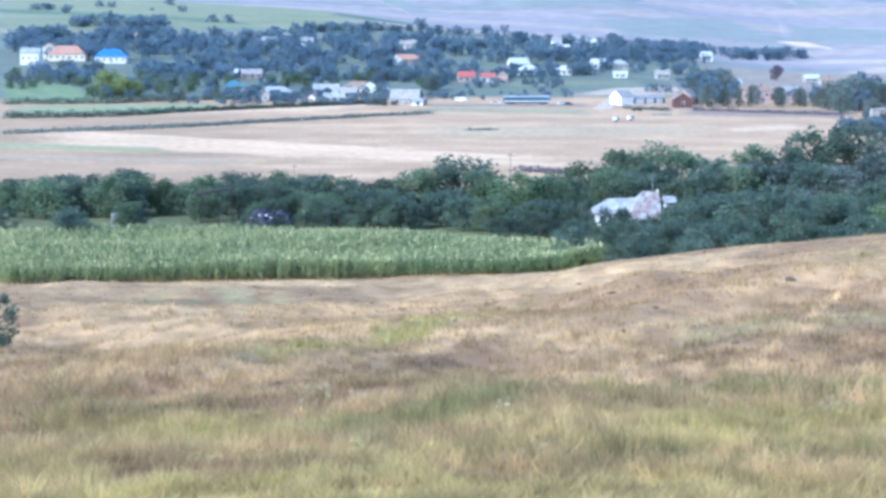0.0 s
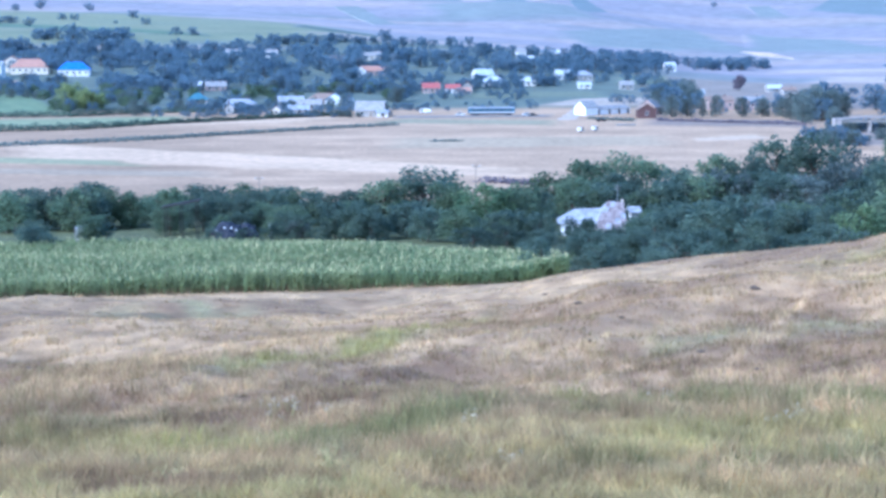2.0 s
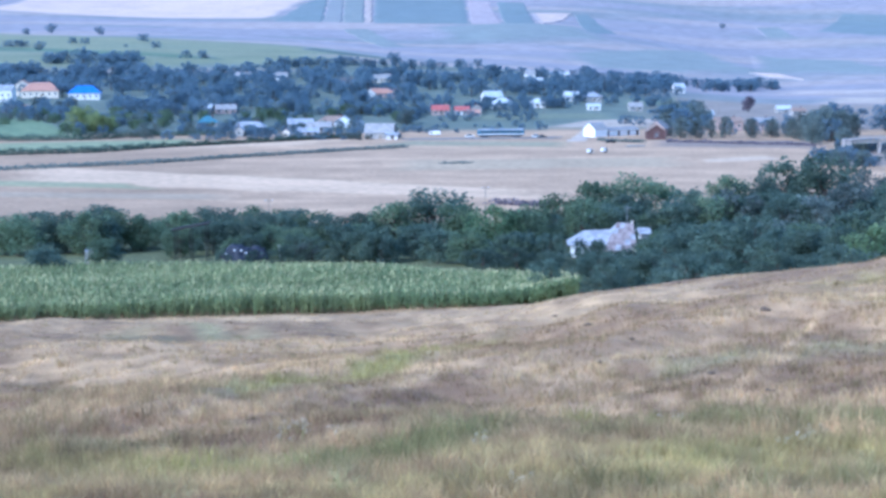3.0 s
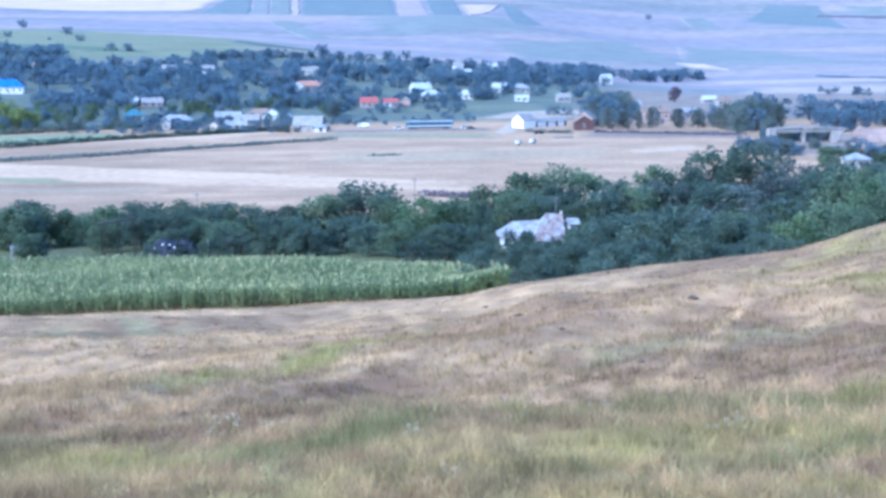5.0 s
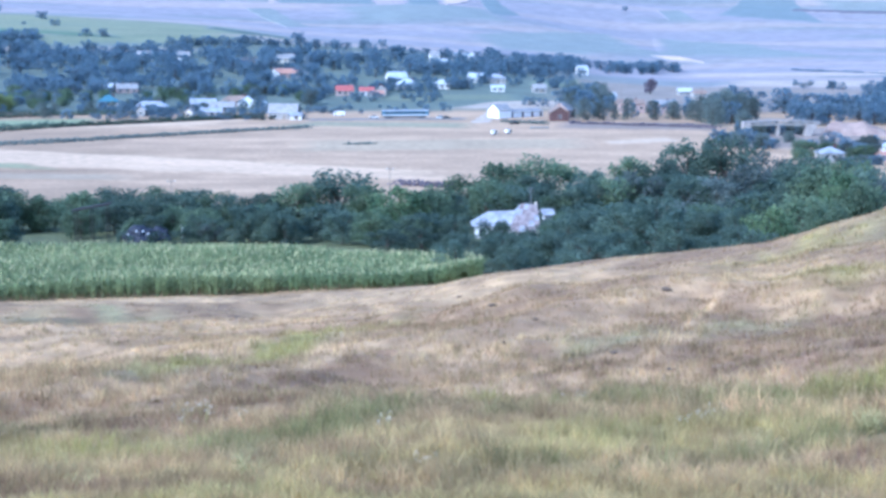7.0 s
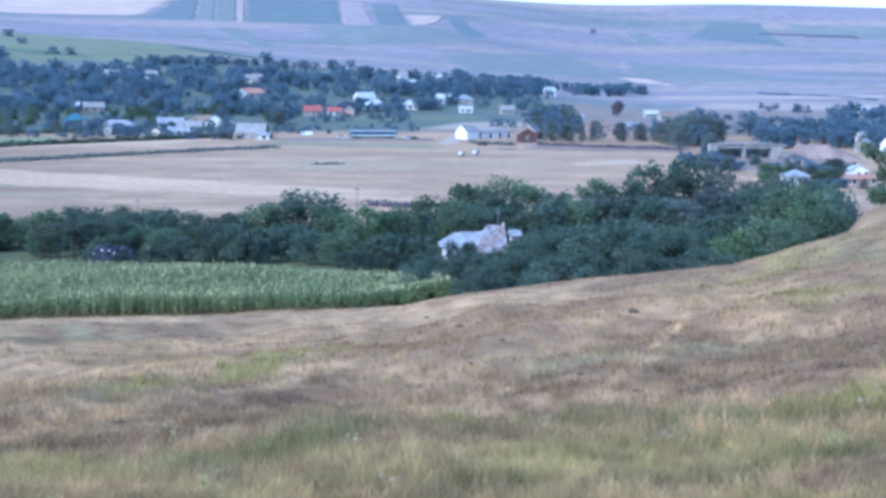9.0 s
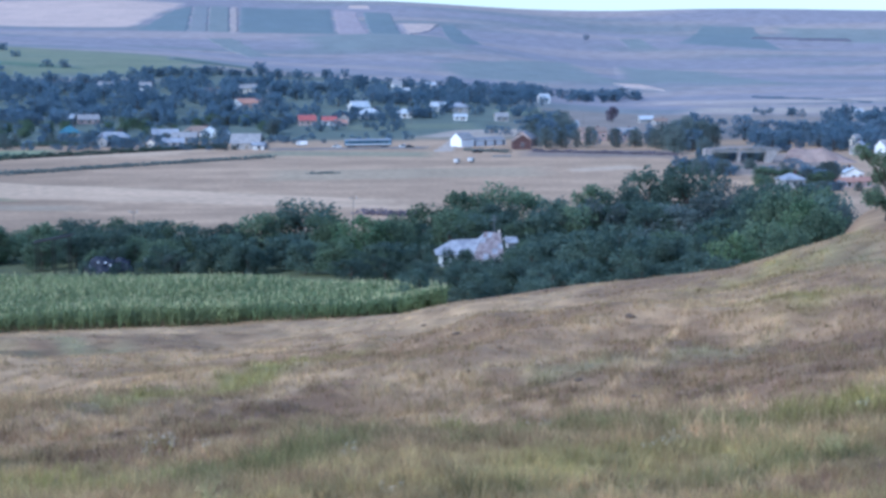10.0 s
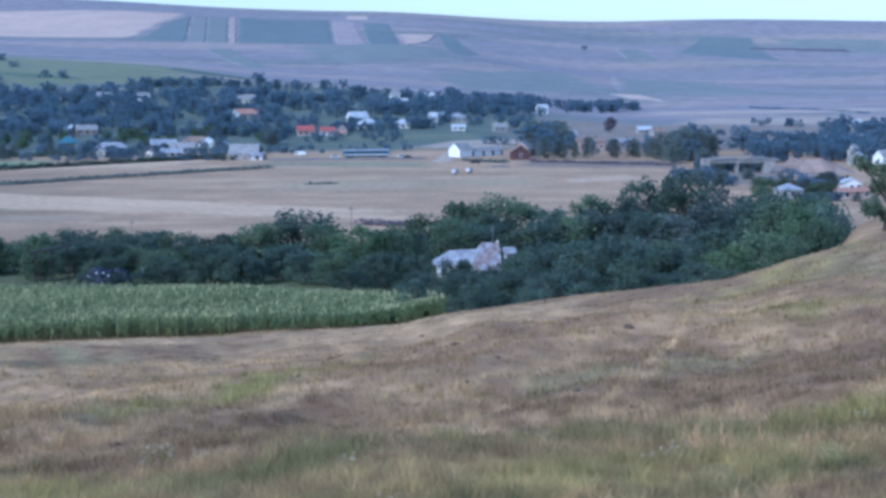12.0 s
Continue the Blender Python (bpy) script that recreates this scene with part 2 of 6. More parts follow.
# ---- ground: one sheet to the horizon ----
STRAW, TAN, BROWN = np.array((0.63, 0.445, 0.245)), np.array((0.495, 0.34, 0.187)), np.array((0.305, 0.195, 0.112))
GREEN, OLIVE = np.array((0.44, 0.38, 0.13)), np.array((0.60, 0.49, 0.20))
SEDGE, DEEP, PALE_SAGE = np.array((0.315, 0.265, 0.125)), np.array((0.285, 0.27, 0.105)), np.array((0.39, 0.34, 0.18))
GREEN_DRIFTS = (
    ((-3.0, 32.7), (-1.0, 39.0), 0.022, 0.80), ((-1.0, 39.0), (2.0, 49.2), 0.022, 0.50), ((-5.3, 20.1), (-2.3, 19.5), 0.045, 0.55), ((8.7, 24.2), (10.9, 25.0), 0.022, 0.95),
    ((17.8, 61.6), (20.0, 62.1), 0.022, 0.23), ((15.2, 44.9), (15.6, 44.0), 0.022, 0.60), ((17.7, 45.8), (19.0, 45.6), 0.018, 0.30), ((20.5, 66.4), (23.0, 65.1), 0.018, 0.25),
    ((24.6, 68.1), (27.4, 68.3), 0.012, 0.23), ((3.2, 27.3), (3.8, 25.4), 0.022, 0.50), ((3.0, 18.8), (4.8, 19.9), 0.054, 0.40))
SAGE_DRIFTS = (
    ((-16.4, 85.3), (-10.1, 83.9), 0.022, 0.60), ((-3.9, 30.7), (-3.0, 32.4), 0.022, 0.60), ((-5.1, 22.3), (-4.2, 22.3), 0.026, 0.60), ((6.3, 35.3), (7.9, 35.7), 0.022, 0.60),
    ((10.0, 36.5), (12.3, 38.3), 0.022, 0.50), ((24.4, 62.0), (24.1, 56.1), 0.022, 0.60), ((0.8, 24.3), (2.2, 26.3), 0.022, 0.50), ((-9.0, 37.7), (-7.4, 36.8), 0.022, 0.50),
    ((-1.1, 18.3), (-0.8, 17.7), 0.047, 0.40))
DEEP_DRIFTS = (
    ((-1.6, 19.2), (0.1, 20.2), 0.044, 0.75), ((0.1, 21.1), (1.0, 23.1), 0.050, 0.70), ((2.8, 22.4), (5.0, 24.6), 0.034, 0.60), ((5.4, 23.1), (7.6, 23.5), 0.024, 0.70),
    ((7.6, 23.5), (8.8, 23.5), 0.017, 0.50), ((5.4, 17.7), (7.1, 19.0), 0.020, 0.75), ((7.2, 19.2), (8.6, 19.7), 0.018, 0.65), ((2.1, 16.2), (2.7, 16.4), 0.024, 0.70),
    ((3.3, 16.3), (4.2, 16.8), 0.022, 0.60), ((-3.5, 19.3), (-3.0, 20.1), 0.027, 0.40))
BROWN_DRIFTS = (
    ((-12.1, 46.3), (-8.5, 44.1), 0.022, 0.85), ((-8.9, 34.0), (-7.4, 30.8), 0.022, 0.60), ((-6.1, 40.5), (-3.7, 35.9), 0.022, 0.60), ((-12.1, 65.6), (-9.5, 61.0), 0.021, 0.55),
    ((-3.3, 24.8), (-1.3, 26.5), 0.022, 0.60), ((-2.6, 26.7), (1.5, 35.2), 0.022, 0.75), ((-3.2, 15.2), (-1.5, 15.3), 0.058, 0.85), ((-4.8, 25.4), (-3.5, 23.7), 0.022, 0.50),
    ((0.4, 14.4), (1.2, 14.5), 0.035, 0.55))
BROWN_SHADE_DRIFTS = (
    ((5.3, 26.3), (7.0, 26.9), 0.020, 0.65), ((8.5, 28.1), (12.4, 28.5), 0.022, 0.80), ((7.4, 28.2), (9.2, 30.3), 0.022, 0.60), ((11.7, 36.4), (14.3, 33.1), 0.022, 0.70),
    ((14.8, 41.3), (15.7, 38.9), 0.022, 0.65), ((5.8, 17.0), (8.0, 18.4), 0.027, 0.75), ((5.0, 30.8), (6.2, 30.7), 0.022, 0.40), ((12.0, 59.4), (16.5, 58.8), 0.015, 0.40),
    ((4.5, 39.2), (6.1, 39.6), 0.021, 0.50),
    # strokes below paint the shaded flanks of the slope in brown
    ((8.9, 33.0), (12.7, 34.9), 0.020, 0.55), ((4.8, 31.1), (8.9, 34.0), 0.018, 0.40), ((17.1, 48.2), (20.9, 55.4), 0.016, 0.50))
STRAW_DRIFTS = (
    ((-29.9, 115.1), (-15.1, 149.7), 0.022, 0.75), ((-8.1, 55.1), (-4.4, 62.1), 0.021, 0.60), ((-4.3, 60.2), (3.0, 68.0), 0.022, 0.75), ((-7.1, 28.6), (-5.8, 33.0), 0.022, 0.80),
    ((-5.8, 33.0), (-4.8, 32.8), 0.020, 0.60), ((-6.6, 24.9), (-6.0, 26.6), 0.022, 0.50), ((-4.1, 26.1), (-3.0, 27.0), 0.015, 0.60), ((-3.0, 27.5), (-2.4, 30.6), 0.015, 0.60),
    ((-13.3, 50.9), (-11.2, 50.1), 0.014, 0.50), ((-4.7, 17.7), (-2.9, 16.8), 0.033, 0.50), ((-2.0, 17.4), (-0.9, 17.2), 0.036, 0.40), ((0.1, 14.9), (2.5, 15.7), 0.028, 0.55),
    ((3.3, 15.6), (5.7, 16.6), 0.020, 0.60))
STRAW_LIT_DRIFTS = (
    ((7.6, 58.2), (12.9, 53.4), 0.021, 0.60), ((13.1, 60.3), (15.4, 64.0), 0.011, 0.85), ((6.2, 30.5), (8.0, 33.6), 0.016, 0.70), ((8.3, 34.7), (11.3, 42.7), 0.011, 0.50),
    ((13.1, 40.5), (13.6, 39.9), 0.017, 0.75), ((6.7, 27.5), (8.2, 27.5), 0.011, 0.70), ((3.1, 21.3), (6.2, 21.9), 0.021, 0.75), ((6.3, 22.2), (8.6, 22.2), 0.016, 0.85),
    ((8.5, 22.1), (9.3, 21.3), 0.016, 0.60), ((1.8, 29.8), (4.0, 32.2), 0.022, 0.40),
    # strokes below paint lit ridge lines of the slope in straw
    ((11.2, 42.2), (14.8, 50.6), 0.010, 0.60), ((14.8, 50.6), (19.2, 59.9), 0.008, 0.60), ((2.9, 34.1), (5.1, 34.8), 0.010, 0.45))


def soft(t, a, b):
    t = np.clip((t - a) / (b - a), 0, 1)
    return t * t * (3 - 2 * t)


def streaks(a, w, seed, ka, kw, n=7):
    """Smooth long drifts of growth across the slope, -1..1."""
    r = np.random.default_rng(seed)
    out = np.zeros_like(a)
    fade = np.where(w < 3, soft(1.9 - w, 0.0, 0.6), 1.0) * np.where(np.abs(a) < 60, 1.0, soft(90 - np.abs(a), 0.0, 30.0))
    for _ in range(n):
        out += fade * np.sin(a * ka * r.uniform(0.4, 1.6) + w * kw * r.uniform(0.5, 1.6) * r.choice((-1, 1)) + r.uniform(0, 6.28))
    return out / n ** 0.5 / 1.1


def meadow_cover(x, y):
    """Land-cover colour and grass height of the meadow."""
    a = np.degrees(np.arctan2(x, y))
    w = 18 / np.maximum(np.hypot(x, y), 5)
    w = w + 0.02 * np.sin(a * 0.5 + 1) * np.clip(w * 2, 0, 1) + 0.008 * np.sin(a * 1.7)
    s1, s2, s3 = streaks(a, w, 1, 0.25, 22), streaks(a, w, 2, 0.6, 45), streaks(a, w, 3, 2.2, 90)
    s4 = streaks(a, w, 4, 7.0, 260, 9)
    f = (0.40 + 0.24 * s1 + 0.22 * s2 + 0.22 * s3 + 0.10 * s4)[..., None]
    col = TAN + (STRAW - TAN) * np.clip(f * 1.3, 0, 1)
    col = col + (BROWN - col) * np.clip(0.34 - 0.34 * s2[..., None] - 0.22 * s1[..., None] - 0.18 * s3[..., None] + 0.10 * s4[..., None], 0, 0.7)
    tall = 0.20 + 0.05 * s3
    w1 = 18 / np.maximum(np.hypot(x, y), 5) + 0.006 * np.sin(a * 2.1) + 0.008 * s2 + 0.006 * s3

    def drifts(rows):
        """Long patches of one growth, or of painted shade or light, from a point to another on the slope: (start, end,
        half width, strength).
        """
        out = np.zeros_like(a)
        for p, q, rw, k in rows:
            a0, a1 = math.degrees(math.atan2(*p)), math.degrees(math.atan2(*q))
            b0, b1 = 18 / math.hypot(*p), 18 / math.hypot(*q)
            u = (a - a0) / (a1 - a0)
            over = np.maximum(0, np.maximum(-u, u - 1)) * abs(a1 - a0)
            out += k * np.exp(-(over / 1.3) ** 2 - ((w1 - b0 - (b1 - b0) * u) / rw) ** 2)
        return np.clip(1.25 * out * (1 + 0.4 * s3 + 0.15 * s4), 0, 1)[..., None]

    edge = np.interp(a, [-16, 6, 14, 23], [0.93, 0.88, 0.78, 0.66]) + 0.03 * s2 + 0.02 * s3 + 0.05 * grain(x, y, 1.6, 8)
    near = soft(w - edge, -0.09, 0.09)[..., None]
    col = col + (OLIVE - col) * (near * np.clip(0.6 + 0.3 * s2 + 0.3 * grain(x, y, 2.2, 9), 0, 1)[..., None])
    brown = np.clip(drifts(BROWN_DRIFTS) + drifts(BROWN_SHADE_DRIFTS), 0, 1)
    col = col + (BROWN - col) * brown
    sage = drifts(SAGE_DRIFTS)
    col = col + (PALE_SAGE - col) * sage
    deep = drifts(DEEP_DRIFTS)
    col = col + (DEEP - col) * deep
    straw = np.clip(drifts(STRAW_DRIFTS) + drifts(STRAW_LIT_DRIFTS), 0, 1)
    col = col + (STRAW * 1.04 - col) * straw
    green = drifts(GREEN_DRIFTS)
    col = col + (GREEN - col) * green
    tall = tall + 0.05 * near[..., 0] + 0.10 * green[..., 0] - 0.06 * brown[..., 0] + 0.10 * straw[..., 0] + 0.12 * deep[..., 0]
    g1, g2, g3 = grain(x, y, 3.2, 5), grain(x, y, 1.1, 6), grain(x, y, 0.42, 7)
    dry = np.clip(0.5 * g1 + 0.55 * g2 + 0.2 * g3, -1, 1)[..., None]
    col = col + (STRAW - col) * np.clip(dry, 0, 1) * 0.30 + (BROWN - col) * np.clip(-dry, 0, 1) * 0.38
    col = col * (0.90 - 0.06 * soft(-w1, -0.5, -0.3) + 0.03 * s3 + 0.10 * g2 + 0.10 * g3)[..., None]
    plain = 0.5 * (TAN + OLIVE) * (0.92 + 0.10 * g1 + 0.06 * g2)[..., None]
    col = plain + (col - plain) * soft(np.hypot(x, y), 6, 12)[..., None]
    return np.clip(col, 0.02, 0.9), tall


def land_cover(x, y):
    d, a = np.hypot(x, y), np.degrees(np.arctan2(x, y))
    meadow, _ = meadow_cover(x, y)
    meadow = meadow * np.array((0.86, 0.81, 0.77))
    yard, stubble = np.array((0.12, 0.13, 0.06)), np.array((0.435, 0.30, 0.188))
    # hill colours beyond the village carry distance haze as a cool mauve cast
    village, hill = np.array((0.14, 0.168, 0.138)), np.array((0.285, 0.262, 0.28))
    def step(c1, c2, d0, d1):
        return c1 + (c2 - c1) * soft(d, d0, d1)[..., None]
    dc = np.interp(a, AZ, CREST_D)
    verge = 22 - 17 * soft(a, 4, 8) + 75 * soft(a, 16.5, 19)
    col = meadow + (yard - meadow) * soft(d, dc + verge, dc + verge + 14)[..., None]
    col = step(col, stubble, 318, 340)
    stubble = stubble * (1 - 0.16 * soft(-a, 3, 11))[..., None]
    col = np.where(((d > 340) & (d < 720))[..., None], stubble, col)
    edge = np.where(a < 5, 735, 745 + 0 * a)
    village = village + (np.array((0.27, 0.225, 0.19)) - village) * soft(a, 7.5, 11)[..., None]
    vill = stubble + (village - stubble) * soft(d, edge, edge + 40)[..., None]
    col = np.where((d > 700)[..., None], vill, col)
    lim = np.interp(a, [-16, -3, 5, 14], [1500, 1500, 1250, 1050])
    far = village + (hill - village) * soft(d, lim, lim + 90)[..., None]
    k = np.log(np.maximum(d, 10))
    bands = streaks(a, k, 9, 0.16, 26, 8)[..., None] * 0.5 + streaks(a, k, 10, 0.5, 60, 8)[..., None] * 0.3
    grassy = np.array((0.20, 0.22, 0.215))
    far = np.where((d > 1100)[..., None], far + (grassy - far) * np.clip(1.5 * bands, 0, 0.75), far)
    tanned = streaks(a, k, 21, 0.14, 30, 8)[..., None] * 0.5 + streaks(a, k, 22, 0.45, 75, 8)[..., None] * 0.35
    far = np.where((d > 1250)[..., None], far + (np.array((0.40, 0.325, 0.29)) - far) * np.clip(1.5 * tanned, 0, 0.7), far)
    swath = streaks(a, k, 12, 0.12, 60, 8)[..., None] * 0.5 + streaks(a, k, 13, 0.35, 170, 8)[..., None] * 0.35
    valley = (soft(d, 330, 360) * (1 - soft(d, 720, 750)))[..., None]
    col = col * (1 + 0.16 * swath * valley)
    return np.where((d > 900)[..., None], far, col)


def build_ground():
    az = np.concatenate([np.linspace(-180, -24, 40, endpoint=False), np.linspace(-24, 30, 500, endpoint=False), np.linspace(30, 180, 38, endpoint=False)])
    rad = np.concatenate([np.geomspace(1.0, 12, 14, endpoint=False), np.geomspace(12, 230, 330, endpoint=False),
                          np.geomspace(230, 4700, 230)])
    A, R = np.meshgrid(np.radians(az), rad)
    x, y = R * np.sin(A), R * np.cos(A)
    z = ground_z(x, y)
    v = np.stack([x, y, z], -1).reshape(-1, 3)
    nr, na = A.shape
    i = np.arange(nr - 1)[:, None] * na
    k = np.arange(na)[None, :]
    k2 = (k + 1) % na
    f = np.stack([i + k, i + k2, i + na + k2, i + na + k], -1).reshape(-1, 4)[:, ::-1]
    me = bpy.data.meshes.new("ground")
    me.vertices.add(len(v) + 1)
    me.vertices.foreach_set("co", np.concatenate([v, [[0, 0, z_at(0, 0.01)]]]).ravel())
    centre = len(v)
    tri = [(k0, centre, (k0 + 1) % na) for k0 in range(na)]
    loops = np.concatenate([f.ravel(), np.array(tri)[:, ::-1].ravel()])
    starts = np.concatenate([np.arange(0, 4 * len(f), 4), 4 * len(f) + np.arange(0, 3 * na, 3)])
    me.loops.add(len(loops))
    me.loops.foreach_set("vertex_index", loops.astype(np.int32))
    me.polygons.add(len(starts))
    me.polygons.foreach_set("loop_start", starts.astype(np.int32))
    me.update(calc_edges=True)
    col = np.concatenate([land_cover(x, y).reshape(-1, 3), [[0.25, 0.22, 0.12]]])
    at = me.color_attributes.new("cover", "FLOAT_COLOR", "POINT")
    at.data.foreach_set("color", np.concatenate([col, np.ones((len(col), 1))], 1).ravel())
    me.shade_smooth()
    me.materials.append(M_LAND)
    ob = new("ground", me)
    tagged(ob, "dry grassy hillside falling to a flat farmed valley", "ground", kind="structure")


build_ground()

# ---- crops and fields lying on the ground ----
M_FIELD = material("field_cover", (0.93, 0.93, 0.93), (1.07, 1.07, 1.07), 0.03, 0.95, 0.2, 12, tint="cover")


def field(name, corners, c1, c2, label, lift=0.2, edge=0.14):
    """A four-cornered field laid over the ground, its growth thinning out towards a ragged border."""
    n = 40
    a, b, c, d = (np.array(p) for p in corners)
    steps = np.concatenate([[0], np.linspace(0.004, 0.996, n - 2), [1]])
    u, v = np.meshgrid(steps, steps)
    p = (a * ((1 - u) * (1 - v))[..., None] + b * (u * (1 - v))[..., None] + c * (u * v)[..., None] + d * ((1 - u) * v)[..., None])
    size = np.linalg.norm(a - c)
    rag = min(size * 0.006, 1.2)
    x = p[..., 0] + rag * np.sin(p[..., 1] * 31 / size + p[..., 0] * 17 / size)
    y = p[..., 1] + rag * np.sin(p[..., 0] * 37 / size + 1.0)
    inner = np.minimum(np.minimum(u, 1 - u), np.minimum(v, 1 - v))
    z = ground_z(x, y) + lift * (1.1 * soft(inner, 0.0, 0.05) - 0.1)
    verts = np.stack([x, y, z], -1).reshape(-1, 3).tolist()
    faces = [(i * n + k, i * n + k + 1, (i + 1) * n + k + 1, (i + 1) * n + k) for i in range(n - 1) for k in range(n - 1)]
    ob = mesh_object(name, verts, faces, M_FIELD, smooth=True)
    patch = 0.5 + 0.5 * grain(u * 9, v * 14, 1.0, int(size) % 7)
    own = np.array(c1) + (np.array(c2) - np.array(c1)) * patch[..., None]
    grown = soft(inner + 0.25 * edge * grain(u * 12, v * 12, 1.0, 3), 0.0, edge) * (0.86 + 0.14 * patch)
    col = land_cover(x, y) * (1 - grown[..., None]) + own * grown[..., None]
    at = ob.data.color_attributes.new("cover", "FLOAT_COLOR", "POINT")
    at.data.foreach_set("color", np.concatenate([col.reshape(-1, 3), np.ones((n * n, 1))], 1).ravel())
    return tagged(ob, label, "field", kind="structure")


# Far field colours: distance haze is mixed in as a cool bluish cast.
HAZY_SAGE, HAZY_GREEN = ((0.21, 0.235, 0.225), (0.24, 0.255, 0.24)), ((0.165, 0.205, 0.21), (0.185, 0.22, 0.225))
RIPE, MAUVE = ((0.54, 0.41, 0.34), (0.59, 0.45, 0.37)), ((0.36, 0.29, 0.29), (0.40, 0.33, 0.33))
FAR = "on the far hillside"
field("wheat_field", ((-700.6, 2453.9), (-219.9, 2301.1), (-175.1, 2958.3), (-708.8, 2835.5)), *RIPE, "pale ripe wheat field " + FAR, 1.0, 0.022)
field("crop_field", ((-211.5, 2222.2), (-135.2, 2202.8), (-166.4, 2900.2), (-180.1, 2815.3)), *HAZY_GREEN, "dark green crop field " + FAR, 1.0, 0.022)
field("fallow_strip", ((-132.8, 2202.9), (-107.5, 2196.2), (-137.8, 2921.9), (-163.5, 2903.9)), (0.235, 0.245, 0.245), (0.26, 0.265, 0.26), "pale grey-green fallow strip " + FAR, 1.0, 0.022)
field("crop_field", ((-105.9, 2196.3), (-75.9, 2191.3), (-100.4, 2950.9), (-135.8, 2924.3)), *HAZY_SAGE, "green crop strip " + FAR, 1.0, 0.022)
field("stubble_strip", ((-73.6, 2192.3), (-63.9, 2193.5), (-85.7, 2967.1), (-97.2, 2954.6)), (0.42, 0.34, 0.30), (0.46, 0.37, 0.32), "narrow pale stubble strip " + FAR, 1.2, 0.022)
field("crop_field", ((-62.1, 2183.7), (77.8, 2186.8), (99.1, 2989.7), (-81.4, 2970.8)), *HAZY_GREEN, "wide dark green crop field " + FAR, 1.0, 0.022)
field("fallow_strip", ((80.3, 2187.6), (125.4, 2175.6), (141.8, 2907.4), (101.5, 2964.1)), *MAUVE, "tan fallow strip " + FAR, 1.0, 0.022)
field("crop_field", ((127.9, 2176.4), (176.6, 2203.5), (206.5, 2870.4), (155.6, 2903.1)), *HAZY_GREEN, "dark green crop field " + FAR, 1.0, 0.022)
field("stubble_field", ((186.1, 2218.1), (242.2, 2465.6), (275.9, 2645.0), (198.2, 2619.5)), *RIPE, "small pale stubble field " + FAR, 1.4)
field("crop_field", ((235.0, 2072.2), (296.0, 2204.3), (299.1, 2638.1), (275.2, 2620.1)), *HAZY_GREEN, "green crop wedge " + FAR, 1.0, 0.022)
field("crop_field", ((43.9, 1890.9), (262.7, 1984.2), (259.8, 2291.4), (2.2, 2137.1)), *HAZY_SAGE, "long green crop field " + FAR, 1.0)
field("crop_field", ((-37.6, 1767.4), (-11.7, 1802.6), (-67.7, 2105.8), (-104.2, 2095.7)), *HAZY_SAGE, "green strip " + FAR, 1.0, 0.022)
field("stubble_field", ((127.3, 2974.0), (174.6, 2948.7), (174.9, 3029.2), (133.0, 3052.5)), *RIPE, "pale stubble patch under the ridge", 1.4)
field("pasture", ((662.3, 2512.5), (805.4, 2350.3), (889.4, 2792.9), (804.9, 2844.5)), *HAZY_GREEN, "green pasture " + FAR, 1.0, 0.06)
field("pasture", ((881.3, 2543.6), (1037.9, 2408.6), (1129.6, 2624.0), (908.3, 2783.0)), *HAZY_SAGE, "green pasture " + FAR, 1.0)
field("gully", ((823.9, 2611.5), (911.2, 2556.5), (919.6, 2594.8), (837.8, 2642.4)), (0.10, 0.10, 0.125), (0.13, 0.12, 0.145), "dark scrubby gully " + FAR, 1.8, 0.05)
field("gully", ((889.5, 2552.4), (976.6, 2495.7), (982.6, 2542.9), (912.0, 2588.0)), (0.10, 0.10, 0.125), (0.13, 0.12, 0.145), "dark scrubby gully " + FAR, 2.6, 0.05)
field("pasture", ((561.4, 2415.1), (608.0, 2394.4), (632.2, 2632.5), (580.6, 2585.2)), *HAZY_SAGE, "small green pasture " + FAR, 1.0)
field("crop_field", ((171.9, 1515.8), (390.8, 1678.8), (402.8, 2078.5), (158.5, 1748.4)), *HAZY_SAGE, "long green crop field at the foot of the hill", 1.2)
field("crop_field", ((375.2, 1667.3), (539.2, 1517.5), (574.4, 1970.6), (463.7, 2098.7)), *HAZY_SAGE, "long green crop strip at the foot of the hill", 1.2)
field("stubble_field", ((369.8, 1615.2), (398.6, 1531.4), (396.0, 1640.0), (366.0, 1660.0)), *RIPE, "pale stubble field at the foot of the hill", 1.4)
field("stubble_field", ((295.0, 1266.1), (536.0, 1239.8), (563.4, 1303.5), (322.6, 1361.7)), (0.42, 0.345, 0.30), (0.47, 0.385, 0.33), "pale stubble field behind the village", 0.8)
field("stubble_field", ((272.7, 1046.5), (436.9, 1009.6), (503.6, 1164.4), (318.4, 1186.5)), (0.40, 0.33, 0.27), (0.46, 0.38, 0.31), "dry stubble field behind the village", 0.8)
field("pasture", ((-385.8, 1205.8), (-34.4, 1324.6), (-60.3, 1601.1), (-627.9, 1990.2)), (0.185, 0.21, 0.13), (0.225, 0.24, 0.15), "green sloping pasture above the village", 0.9)
field("crop_strip", ((-480.6, 1505.7), (-158.2, 1369.4), (-185.8, 1425.4), (-511.2, 1602.5)), (0.10, 0.16, 0.10), (0.12, 0.18, 0.11), "darker green strip across the pasture", 1.2)
field("crop_strip", ((-121.0, 1549.6), (-20.9, 1419.9), (-21.7, 1477.1), (-119.5, 1607.3)), (0.08, 0.12, 0.10), (0.10, 0.14, 0.11), "dark green hedge strip above the village", 1.2)
